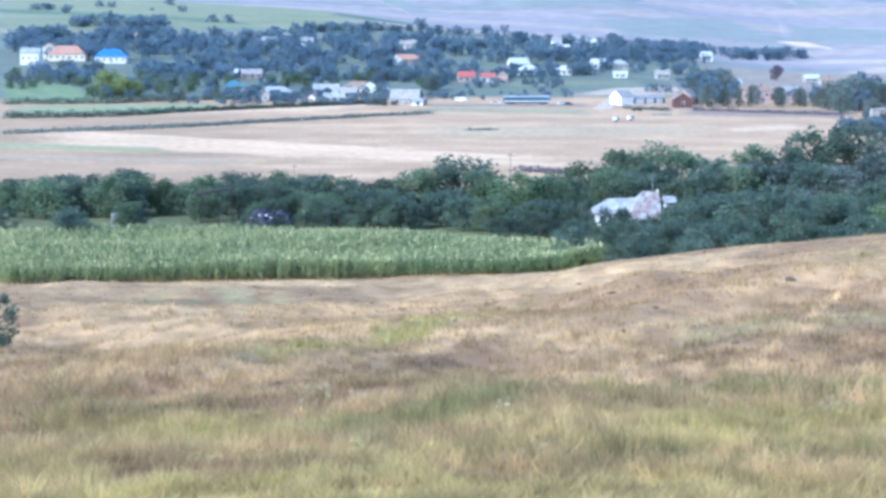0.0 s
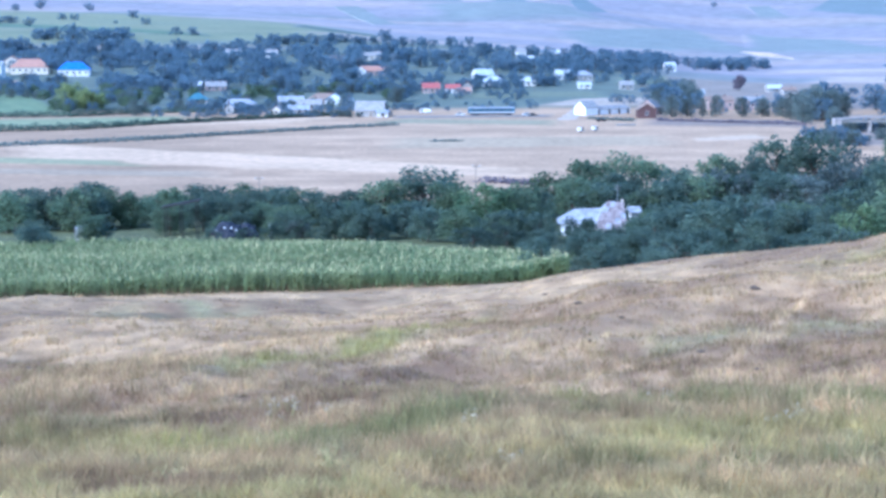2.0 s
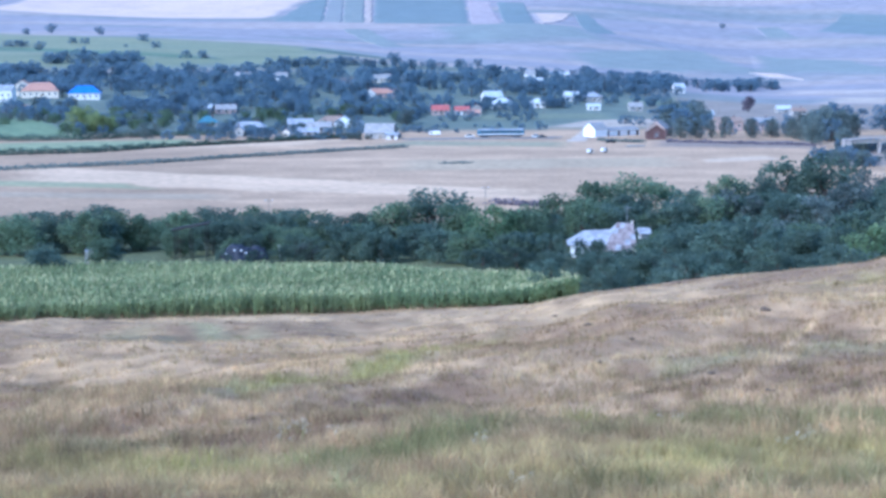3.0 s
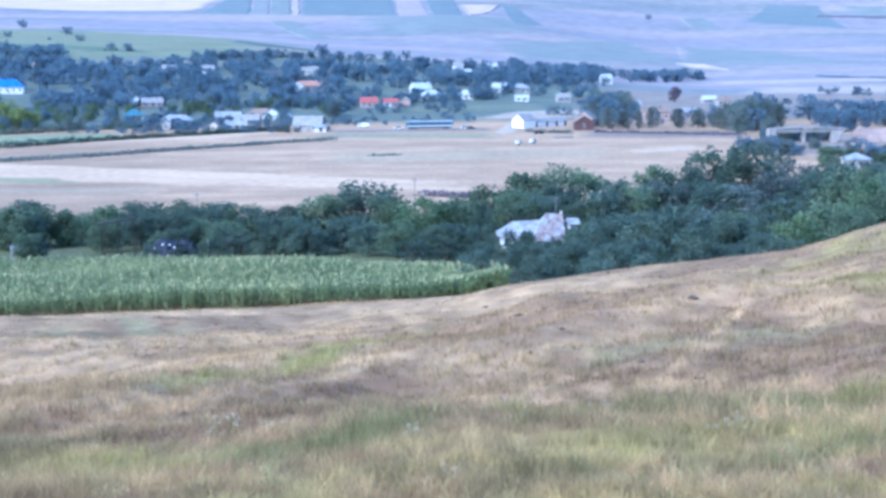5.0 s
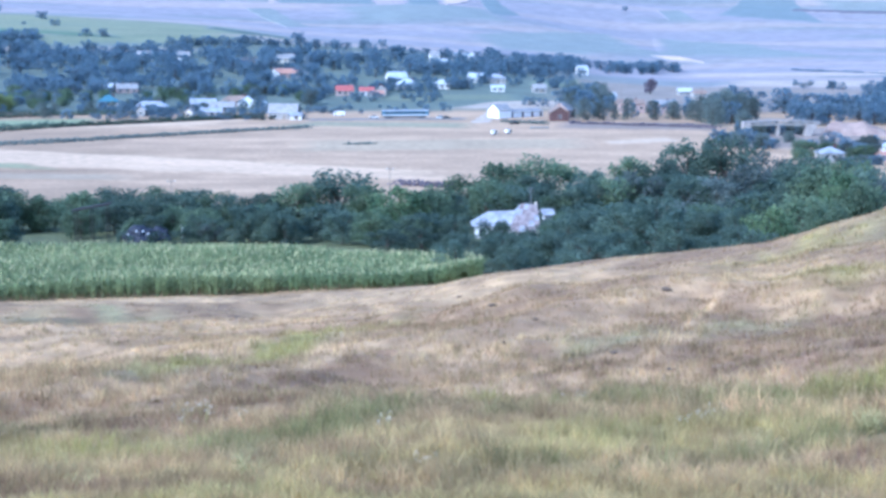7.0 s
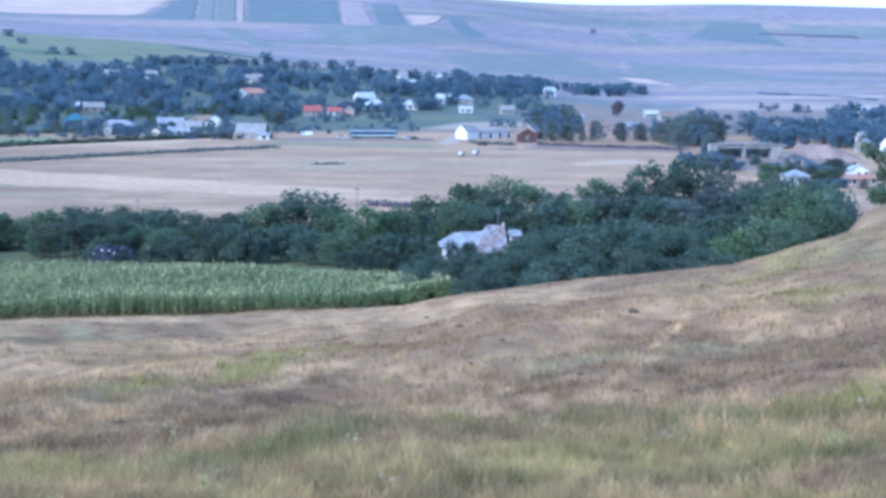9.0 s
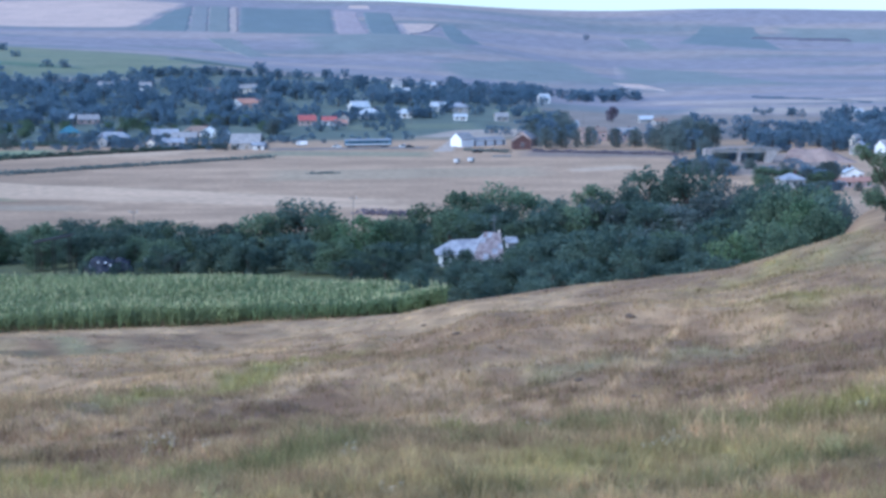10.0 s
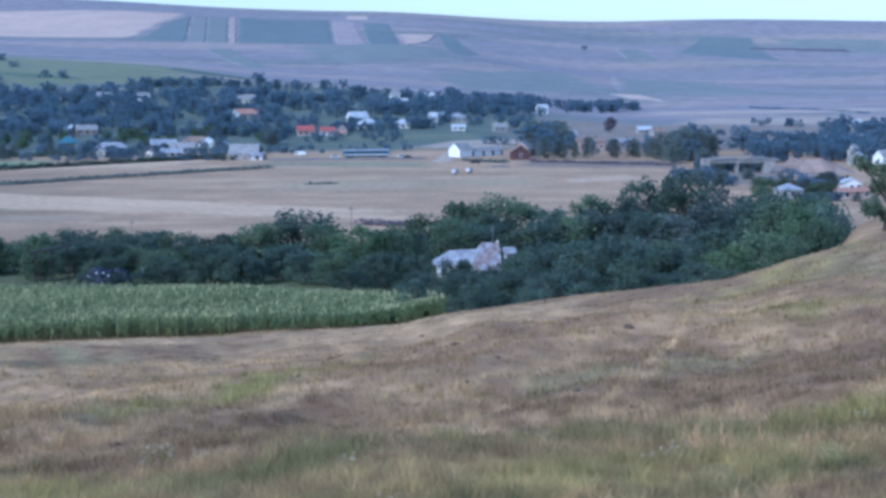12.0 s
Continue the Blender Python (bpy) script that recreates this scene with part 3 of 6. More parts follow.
# valley floor
field("pasture", ((-204.1, 688.4), (-147.2, 692.8), (-210.3, 849.7), (-261.2, 883.4)), (0.15, 0.21, 0.11), (0.19, 0.24, 0.13), "bright green garden slope below the houses", 0.3)
field("pasture", ((-177.8, 599.2), (-89.3, 640.1), (-97.2, 697.2), (-198.7, 670.2)), (0.22, 0.26, 0.14), (0.27, 0.30, 0.17), "pale green strip of grass along the hedge", 0.15)
field("stubble_field", ((-192.3, 582.2), (-41.3, 642.0), (-13.3, 699.4), (-201.4, 610.1)), (0.53, 0.385, 0.25), (0.57, 0.415, 0.275), "pale cut stubble strip on the valley floor", 0.12)
field("stubble_field", ((-131.3, 457.9), (42.8, 383.8), (44.5, 413.4), (-155.7, 543.8)), (0.55, 0.39, 0.25), (0.60, 0.43, 0.28), "pale cut stubble strip on the valley floor", 0.15)
field("grass_strip", ((-149.2, 450.3), (-69.6, 427.8), (-83.3, 449.7), (-157.5, 475.8)), (0.26, 0.26, 0.15), (0.30, 0.29, 0.165), "green strip of regrowth in the stubble", 0.2)
field("ploughed_strip", ((-137.2, 413.6), (-46.2, 392.3), (-48.6, 413.3), (-142.9, 431.1)), (0.34, 0.26, 0.175), (0.38, 0.29, 0.195), "brown ploughed strip on the valley floor", 0.2)
field("ploughed_strip", ((-14.6, 488.7), (95.7, 501.6), (100.9, 552.1), (-12.2, 546.0)), (0.38, 0.29, 0.185), (0.42, 0.32, 0.205), "brownish grazed strip on the valley floor", 0.14)
field("stubble_field", ((98.6, 517.2), (134.3, 530.3), (129.7, 555.3), (99.8, 534.3)), (0.52, 0.385, 0.26), (0.56, 0.42, 0.29), "pale stubble patch on the valley floor", 0.2)
field("grass_strip", ((-25.9, 636.0), (64.6, 610.9), (71.3, 650.5), (-7.4, 667.2)), (0.26, 0.24, 0.15), (0.31, 0.28, 0.18), "worn grass along the railway", 0.16)
field("track", ((63.1, 642.8), (73.8, 650.2), (89.6, 764.2), (87.6, 772.1)), (0.42, 0.35, 0.29), (0.48, 0.40, 0.33), "pale dirt track beside the barn", 0.25, 0.06)
field("yard", ((57.8, 766.7), (144.9, 760.8), (154.6, 846.6), (93.2, 821.7)), (0.40, 0.33, 0.27), (0.46, 0.38, 0.31), "pale dusty yard around the barn", 0.3)
field("grass_strip", ((30.7, 813.4), (113.8, 834.5), (117.2, 884.3), (19.4, 855.5)), (0.16, 0.18, 0.125), (0.19, 0.21, 0.145), "green meadow between the houses", 0.3)
field("grass_strip", ((130.4, 956.5), (168.5, 963.8), (191.3, 1094.8), (145.9, 1040.9)), (0.17, 0.205, 0.14), (0.20, 0.235, 0.16), "green meadow between the houses", 0.4)
field("ploughed_strip", ((92.3, 608.1), (162.1, 585.6), (179.2, 647.3), (99.6, 656.0)), (0.22, 0.17, 0.14), (0.27, 0.21, 0.17), "dark brown bank of bare earth", 0.25)
field("bare_ground", ((130.0, 497.7), (186.5, 478.8), (239.2, 615.1), (174.7, 622.4)), (0.25, 0.205, 0.17), (0.31, 0.25, 0.21), "bare dusty ground by the stream", 0.25)
field("railway_bed", ((-7.4, 667.2), (66.0, 672.8), (67.9, 691.4), (-7.6, 685.4)), (0.20, 0.17, 0.15), (0.26, 0.22, 0.19), "dark ballast bed of the railway", 0.3, 0.06)


# ---- trees ----
def tree_template(name, seed, lobes, leaves, leaf, mat, spread=1.0, low=0.25, trunk=True):
    """A unit tree, 1 m high and 1 m wide: tapered trunk, limbs, and a crown of many small leaves."""
    rng = np.random.default_rng(seed)
    root = new(name)
    verts, faces = [], []

    def limb(points, radii):
        v, f = tube(points, radii)
        k = len(verts)
        verts.extend(v)
        faces.extend(tuple(i + k for i in q) for q in f)

    top = Vector((rng.uniform(-0.04, 0.04), rng.uniform(-0.04, 0.04), 0.8))
    mid = Vector((rng.uniform(-0.03, 0.03), rng.uniform(-0.03, 0.03), 0.35))
    limb([Vector((0, 0, -0.03)), mid, top], [0.03, 0.022, 0.005])
    cents = []
    for i in range(lobes):
        t = i * 2.4 + rng.uniform(-0.7, 0.7)
        h = low + (0.88 - low) * (i + 0.5) / lobes + rng.uniform(-0.05, 0.05)
        taper = max(0.25, 1 - ((h - 0.42) / 0.56) ** 2) ** 0.6
        r = 0.37 * taper * spread * rng.choice((0.35, 0.8, 1.0, 1.12))
        c = Vector((r * math.cos(t), r * math.sin(t), h))
        cents.append((c, rng.uniform(0.13, 0.20) * (0.6 + 0.5 * taper)))
        if i % 2 == 0:
            s = Vector((0, 0, 0)).lerp(top, 0.3 + 0.5 * (h - low))
            limb([s, s.lerp(c, 0.5) + Vector((0, 0, 0.03)), c], [0.013, 0.008, 0.003])
    mesh_object("trunk", verts, faces, M_BARK, root, smooth=True)
    pts, sizes = [], []
    for c, r in cents:
        k = leaves // lobes
        d = rng.normal(size=(k, 3))
        d /= np.linalg.norm(d, axis=1)[:, None]
        rr = r * rng.uniform(0.12, 1.1, k) ** 0.55 * (1 + 0.25 * np.sin(d[:, 0] * 7 + seed) * np.sin(d[:, 2] * 6))
        q = np.array(c) + d * rr[:, None] * np.array((1, 1, 0.8))
        pts.append(q)
        sizes.append(leaf * rng.uniform(0.6, 1.3, k))
    pts, sizes = np.concatenate(pts), np.concatenate(sizes)
    keep = pts[:, 2] > 0.02
    quad_cloud("crown", pts[keep], sizes[keep], rng, mat, root)
    return root


TREES = {
    "deep": [tree_template("tree", 11 + i, 26, 3000, 0.031, M_LEAF[0], 1.0, 0.14) for i in range(3)],
    "mid": [tree_template("tree", 21 + i, 26, 3000, 0.031, M_LEAF[1], 1.0, 0.14) for i in range(4)],
    "light": [tree_template("tree", 31 + i, 24, 2800, 0.031, M_LEAF[2], 1.0, 0.12) for i in range(2)],
    "grey": [tree_template("tree", 41 + i, 22, 2600, 0.028, M_LEAF[3], 0.9, 0.1) for i in range(2)],
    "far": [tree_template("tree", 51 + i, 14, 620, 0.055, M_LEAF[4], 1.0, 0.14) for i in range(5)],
    "lime": [tree_template("tree", 65 + i, 22, 2400, 0.034, M_LIME, 1.0, 0.12) for i in range(2)],
    "purple": [tree_template("tree", 61, 22, 1500, 0.05, M_LEAF[5], 0.9, 0.2)],
    "bush": [tree_template("bush", 71 + i, 16, 2600, 0.028, M_LEAF[0], 1.1, 0.06) for i in range(2)],
}
USED = set()
TREE_RNG = random.Random(5)
TREE_WORDS = {
    "deep": "dark green leafy tree in the hedge line", "mid": "green broad-crowned walnut tree behind the maize",
    "light": "light green young tree among darker trees", "grey": "grey-green thin-leaved willow tree",
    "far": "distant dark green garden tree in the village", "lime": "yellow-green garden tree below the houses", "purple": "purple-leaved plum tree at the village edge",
    "bush": "dense dark green bush at the field edge"}


def tree(x, y, height, width, kind, group="trees", label=""):
    """Stands a tree of that height and crown width on the ground."""
    k = TREE_RNG.randrange(len(TREES[kind]))
    src = TREES[kind][k]
    m = Matrix.Translation((x, y, z_at(x, y) - 0.1)) @ Matrix.Rotation(TREE_RNG.uniform(0, 6.28), 4, "Z") @ Matrix.Diagonal((width * 1.25, width * 1.25, height, 1))
    if (kind, k) in USED:
        ob = copy_thing(src, m @ Matrix.Diagonal((1 / src.scale.x, 1 / src.scale.y, 1 / src.scale.z, 1)))
    else:
        USED.add((kind, k))
        src.matrix_basis = m
        ob = src
    return tagged(ob, label or TREE_WORDS[kind], "bush" if kind == "bush" else "tree", group)


# hedge and garden trees between the maize and the valley floor
tree(-40.8, 297.2, 5.6, 9.5, "deep")
tree(-46.6, 286.2, 4.6, 8, "mid")
tree(-30.6, 288.4, 5.6, 10, "mid")
tree(-23.4, 284.0, 5.4, 9, "deep")
tree(-16.0, 249.5, 3.9, 7, "mid")
tree(-9.3, 244.8, 6.3, 8, "deep")
tree(-3.8, 245.0, 8.2, 9, "mid")
tree(2.7, 245.0, 10.0, 11, "deep")
tree(6.5, 234.9, 7.9, 8, "mid")
tree(11.9, 227.7, 7.8, 9, "light")
tree(16.5, 231.4, 7.3, 8, "mid")
tree(26.9, 273.7, 8.2, 10, "mid")
tree(34.4, 279.9, 10.8, 12, "mid")
tree(43.3, 284.7, 11.6, 12, "mid")
tree(41.8, 241.4, 8.2, 7.5, "deep")
tree(31.5, 262.0, 7.6, 10, "mid")
tree(38.5, 266.0, 8.8, 9, "deep")
tree(46.4, 250.7, 10.0, 8, "deep")
tree(60.2, 288.8, 11.6, 9, "mid")
tree(61.6, 268.0, 11.6, 9, "deep")
tree(71.4, 286.2, 15.2, 11, "deep")
tree(76.9, 279.6, 16.1, 12, "deep")
tree(82.3, 269.7, 13.3, 10, "grey")
tree(81.0, 249.2, 12.1, 9, "deep")
tree(68.1, 235.4, 11.5, 9, "grey")
tree(80.8, 231.3, 10.9, 9, "deep")
tree(80.7, 220.7, 10.3, 8, "mid")
tree(71.0, 187.0, 9.3, 6, "grey")
tree(8.6, 191.8, 3.2, 5, "bush")
tree(12.9, 191.6, 3.5, 5.5, "bush")
tree(16.6, 187.3, 2.5, 5, "bush")
tree(22.0, 184.7, 5.4, 5, "bush")
tree(23.4, 176.5, 4.2, 4.5, "bush")
tree(30.4, 181.5, 6.4, 6, "deep")
tree(32.4, 175.0, 6.9, 6, "deep")
tree(34.8, 168.4, 7.4, 6.5, "deep")
tree(37.1, 163.9, 7.7, 6, "deep")
tree(36.1, 147.7, 6.1, 5, "deep")
tree(37.8, 143.1, 5.9, 5, "deep")
tree(38.5, 134.6, 5.9, 4.5, "deep")
tree(39.9, 129.0, 5.6, 4.5, "light")
tree(44.5, 134.9, 6.9, 5, "mid")
tree(49.9, 139.3, 7.0, 5, "mid")
tree(53.3, 142.4, 6.6, 4.5, "grey")
tree(43.2, 124.7, 5.1, 4, "mid")
tree(-83.4, 288.2, 5.2, 9, "deep")
tree(-75.2, 290.4, 5.7, 8, "deep")
tree(-60.5, 283.6, 6.9, 10, "deep")
tree(-46.9, 255.7, 5.0, 8, "mid")
tree(-88.3, 276.2, 5.0, 9, "mid")
tree(-48.8, 194.0, 4.4, 4.5, "bush")
tree(*(-14.7, 48.1), 2.0, 1.4, "bush", "bushes", "round dark bush alone on the dry meadow")
tree(-32.3, 235.8, 5.5, 6, "deep")
tree(-26.8, 234.5, 5.9, 7, "deep")
tree(-23.7, 238.8, 4.9, 6, "mid")
tree(-36.6, 229.1, 4.5, 5, "mid")
tree(-18.4, 229.3, 4.6, 6, "mid")
tree(22.5, 203.8, 2.2, 3.6, "bush")
tree(24.9, 201.5, 4.1, 3.6, "bush")
tree(26.9, 198.2, 3.9, 3.4, "bush")
tree(30.0, 200.8, 4.7, 4, "bush")
tree(32.8, 202.4, 5.3, 4.5, "deep")
tree(17.7, 204.2, 2.4, 4.5, "grey")
tree(15.2, 202.4, 2.1, 4.5, "bush")
tree(-28.5, 214.1, 2.4, 2.6, "bush")
tree(-23.7, 214.7, 2.1, 2.4, "bush")
tree(-19.9, 217.1, 2.2, 3.2, "bush")
tree(-16.2, 218.4, 3.0, 3.6, "grey")
tree(-11.2, 216.7, 2.7, 3.6, "bush")
tree(-22.8, 230.9, 4.5, 4.5, "mid")



def crest_tree(x, y):
    """A leaning many-stemmed tree with separate leafy boughs and gaps between them."""
    rng = np.random.default_rng(91)
    root = new("tree")
    boughs = [(-1.6, -0.2, 4.0, 0.50), (-1.1, 0.3, 3.75, 0.48), (-0.55, -0.3, 3.5, 0.70), (0.2, 0.1, 2.75, 0.85), (-0.3, 0.5, 2.4, 0.6), (-0.95, -0.4, 1.45, 0.72),
              (-0.4, 0.3, 1.15, 0.6), (0.15, -0.2, 0.95, 0.6), (0.8, 0.2, 4.0, 0.55), (1.25, -0.3, 3.2, 0.8), (1.4, 0.4, 2.1, 0.8), (0.5, 0.4, 1.9, 0.5), (0.3, 0.6, 3.6, 0.5)]
    verts, faces = [], []

    def limb(points, radii):
        v, f = tube(points, radii)
        k = len(verts)
        verts.extend(v)
        faces.extend(tuple(i + k for i in q) for q in f)

    fork = Vector((0.25, 0, 1.5))
    limb([Vector((0, 0, -0.3)), Vector((0.15, 0, 0.7)), fork, Vector((0.2, 0, 3.4))], [0.13, 0.10, 0.08, 0.02])
    pts, sizes = [], []
    for cx, cy, cz, r in boughs:
        c = Vector((cx, cy, cz))
        s0 = fork if cz > 1.9 else Vector((0.1, 0, 0.5))
        limb([s0, s0.lerp(c, 0.55) + Vector((0, 0, 0.1)), c], [0.05, 0.03, 0.01])
        k = int(640 * r * r) + 80
        d = rng.normal(size=(k, 3))
        d /= np.linalg.norm(d, axis=1)[:, None]
        lump = 1 + 0.3 * np.sin(d[:, 0] * 6 + cx * 9) * np.sin(d[:, 2] * 5 + cz)
        pts.append(np.array(c) + d * (r * rng.uniform(0.1, 1.05, k) ** 0.5 * lump)[:, None] * np.array((1, 1, 0.8)))
        sizes.append(rng.uniform(0.06, 0.13, k))
    mesh_object("trunk", verts, faces, M_BARK, root, smooth=True)
    quad_cloud("crown", np.concatenate(pts), np.concatenate(sizes), rng, M_LEAF[1], root, 0.2)
    root.matrix_basis = pose(x, y, z_at(x, y))
    tagged(root, "lone light green tree leaning over the grassy crest", "tree", "trees")


crest_tree(34.0, 81.6)


# houses kept in view: tall trees between them and the camera are left out
IN_VIEW_HOUSES = ((-35.4, 737.6), (-29.1, 737.0), (-21.8, 1000.3), (-132.7, 1158.0), (-103.7, 1159.1), (-26.8, 1141.8), (-50.5, 1106.6), (114.6, 1214.1), (87.9, 1164.2),
           (-60.0, 775.3), (-48.4, 749.7), (-43.7, 789.6), (-113.5, 895.1), (13.5, 865.1), (204.8, 1171.8), (-111.1, 799.8), (-84.5, 761.9), (-16.8, 686.4))


def wood(corners, count, low, high, kinds, seed, group, wide=(1.0, 1.5)):
    """A stretch of village wood: many trees joined into one mesh, each with its trunk, limbs and leaves."""
    r = random.Random(seed)
    a, b, c, d = (Vector(p) for p in corners)
    vs, loops, starts, mats, slots, nv, nl = [], [], [], [], [], 0, 0
    for _ in range(count):
        u, v = r.random(), r.random()
        p = a.lerp(b, u).lerp(d.lerp(c, u), v)
        h = r.uniform(low, high)
        # skip tall trees that would hide these houses from the camera
        if h > 4.5 and any(-4 < math.hypot(gx, gy) - p.length < 45 and abs(math.atan2(gx, gy) - math.atan2(p.x, p.y)) * p.length < 9 for gx, gy in IN_VIEW_HOUSES):
            continue
        w = h * r.uniform(*wide)
        src = r.choice(TREES[r.choice(kinds)])
        m = Matrix.Translation((p.x, p.y, z_at(p.x, p.y) - 0.1)) @ Matrix.Rotation(r.uniform(0, 6.28), 4, "Z") @ Matrix.Diagonal((w, w, h, 1))
        mm = np.array(m)
        for ch in src.children:
            me = ch.data
            co = np.empty(len(me.vertices) * 3)
            me.vertices.foreach_get("co", co)
            vs.append(co.reshape(-1, 3) @ mm[:3, :3].T + mm[:3, 3])
            vi = np.empty(len(me.loops), dtype=np.int32)
            me.loops.foreach_get("vertex_index", vi)
            loops.append(vi + nv)
            starts.append(np.arange(0, len(vi), 4) + nl)
            if me.materials[0] not in slots:
                slots.append(me.materials[0])
            mats.append(np.full(len(vi) // 4, slots.index(me.materials[0])))
            nv, nl = nv + len(me.vertices), nl + len(vi)
    me = bpy.data.meshes.new("wood")
    me.vertices.add(nv)
    me.vertices.foreach_set("co", np.concatenate(vs).ravel())
    me.loops.add(nl)
    me.loops.foreach_set("vertex_index", np.concatenate(loops).astype(np.int32))
    starts, mats = np.concatenate(starts), np.concatenate(mats)
    me.polygons.add(len(starts))
    me.polygons.foreach_set("loop_start", starts.astype(np.int32))
    me.polygons.foreach_set("material_index", mats.astype(np.int32))
    me.update(calc_edges=True)
    for mt in slots:
        me.materials.append(mt)
    tagged(new("wood", me), "dense dark green " + group + " in the distance", "trees", kind="stuff")


def row(p, q, count, low, high, kinds, seed, group="hedge trees"):
    """Single trees in an uneven row from p to q."""
    r = random.Random(seed)
    for i in range(count):
        t = (i + r.uniform(0.1, 0.9)) / count
        x, y = p[0] + (q[0] - p[0]) * t + r.uniform(-3, 3), p[1] + (q[1] - p[1]) * t + r.uniform(-6, 6)
        h = r.uniform(low, high)
        tree(x, y, h, h * r.uniform(0.85, 1.2), r.choice(kinds), group)


row((-73.6, 244.1), (-15.9, 249.5), 17, 5, 7.5, ("deep", "mid", "mid"), 21)
row((-62.0, 213.2), (-41.4, 216.1), 7, 2.5, 4, ("bush", "mid"), 22)
row((-30.7, 223.9), (-14.1, 221.6), 7, 3, 4.5, ("bush", "mid"), 23)
row((-14.1, 221.6), (4.7, 211.9), 9, 3.5, 6, ("mid", "deep", "bush"), 24)
row((4.5, 204.9), (18.6, 197.1), 8, 3.5, 5.5, ("bush", "deep", "mid"), 25)
row((33.1, 202.3), (46.9, 173.8), 11, 5, 7.5, ("deep", "mid"), 26)
row((40.5, 241.6), (75.7, 238.3), 13, 7, 10, ("deep", "mid", "grey"), 27)
row((52.1, 208.6), (72.9, 197.0), 11, 6, 9, ("mid", "grey", "deep"), 28)
row((43.0, 159.3), (60.7, 158.8), 9, 4, 6, ("mid", "deep", "deep"), 29)
row((15.7, 151.2), (24.4, 127.7), 8, 2.6, 4.2, ("bush", "deep"), 31)
row((24.0, 125.7), (31.6, 103.3), 9, 2.4, 3.8, ("bush", "deep"), 32)
row((19.4, 170.9), (28.5, 149.3), 7, 3.5, 5, ("deep",), 33)
row((18.7, 249.3), (40.4, 246.7), 7, 6, 8, ("deep", "mid"), 30)
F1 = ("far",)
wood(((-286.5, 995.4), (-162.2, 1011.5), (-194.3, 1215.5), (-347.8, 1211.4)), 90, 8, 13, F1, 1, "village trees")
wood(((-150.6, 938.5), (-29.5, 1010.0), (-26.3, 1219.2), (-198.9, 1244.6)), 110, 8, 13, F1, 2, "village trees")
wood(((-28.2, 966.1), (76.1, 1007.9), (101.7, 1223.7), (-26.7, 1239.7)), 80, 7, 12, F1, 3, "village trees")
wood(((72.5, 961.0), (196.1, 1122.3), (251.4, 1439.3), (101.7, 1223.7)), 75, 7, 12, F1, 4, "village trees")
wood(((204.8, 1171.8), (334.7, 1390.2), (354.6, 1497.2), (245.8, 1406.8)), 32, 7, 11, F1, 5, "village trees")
wood(((-228.2, 790.3), (-110.3, 792.2), (-114.7, 869.7), (-255.2, 885.1)), 60, 4, 7, ("mid", "far", "grey"), 6, "garden trees")
wood(((-99.7, 776.4), (-5.6, 771.7), (-6.4, 911.8), (-117.6, 918.2)), 60, 4, 7, ("far", "grey", "mid"), 7, "garden trees")
wood(((-8.7, 794.3), (61.2, 811.3), (73.8, 889.7), (-6.3, 896.0)), 26, 3, 7, F1, 8, "garden trees")
wood(((73.8, 889.7), (168.5, 963.8), (180.4, 1055.6), (87.5, 965.7)), 18, 4, 8, F1, 9, "garden trees")
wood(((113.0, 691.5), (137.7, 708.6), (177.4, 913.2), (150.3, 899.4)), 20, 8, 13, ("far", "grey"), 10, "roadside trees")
for x_, high_, wide_ in ((118.1, 10.5, 6.5), (125.7, 9.0, 6.5), (133.2, 9.0, 4.5), (139.1, 10.5, 5.0), (149.8, 9.5, 5.0), (160.0, 9.0, 7.0), (168.2, 9.5, 6.5), (176.0, 10.5, 8.0), (183.0, 11.0, 9.0)):
    tree(x_, 672.0 + 3 * math.sin(x_), high_, wide_ * 1.15, "grey", "roadside trees", "upright grey-green willow beside the road")
wood(((150.0, 601.7), (171.1, 584.6), (211.1, 721.9), (180.6, 725.1)), 14, 9, 14, ("grey", "far"), 12, "roadside trees", (0.7, 1.0))
wood(((196.3, 620.1), (262.2, 604.5), (321.2, 741.4), (234.3, 740.9)), 60, 7, 12, F1, 13, "roadside trees")
wood(((301.7, 819.2), (346.4, 799.8), (392.3, 906.3), (340.2, 914.4)), 16, 8, 13, F1, 14, "roadside trees")
wood(((312.7, 1002.2), (354.9, 997.1), (377.6, 1061.2), (331.9, 1064.0)), 6, 4, 7, F1, 15, "hillside trees")
wood(((125.0, 485.8), (163.3, 447.0), (189.3, 518.5), (148.9, 537.6)), 26, 3, 6.5, ("far", "grey"), 16, "streamside trees")
tree(208.3, 741.3, 13.8, 14, "far", "roadside trees", "tall rounded dark green roadside tree")
tree(227.9, 725.0, 13.2, 15, "far", "roadside trees", "tall rounded dark green roadside tree")
tree(217.3, 743.9, 11.1, 13, "far", "roadside trees", "tall rounded dark green roadside tree")
tree(207.8, 937.2, 10.5, 7, "purple", "hillside trees")
tree(110.5, 792.3, 5.2, 7, "far", "roadside trees", "small rounded dark tree behind the barn")
tree(116.2, 781.4, 5.2, 6, "far", "roadside trees", "small rounded dark tree behind the barn")
tree(152.8, 846.3, 10.9, 13, "far", "roadside trees")
tree(-169.3, 764.4, 13.0, 13.0, "lime", "garden trees", "yellow-green garden tree below the houses")
tree(-159.8, 750.1, 10.5, 11.0, "lime", "garden trees", "yellow-green garden tree below the houses")
tree(-155.8, 754.0, 9.0, 10.0, "lime", "garden trees", "yellow-green garden tree below the houses")
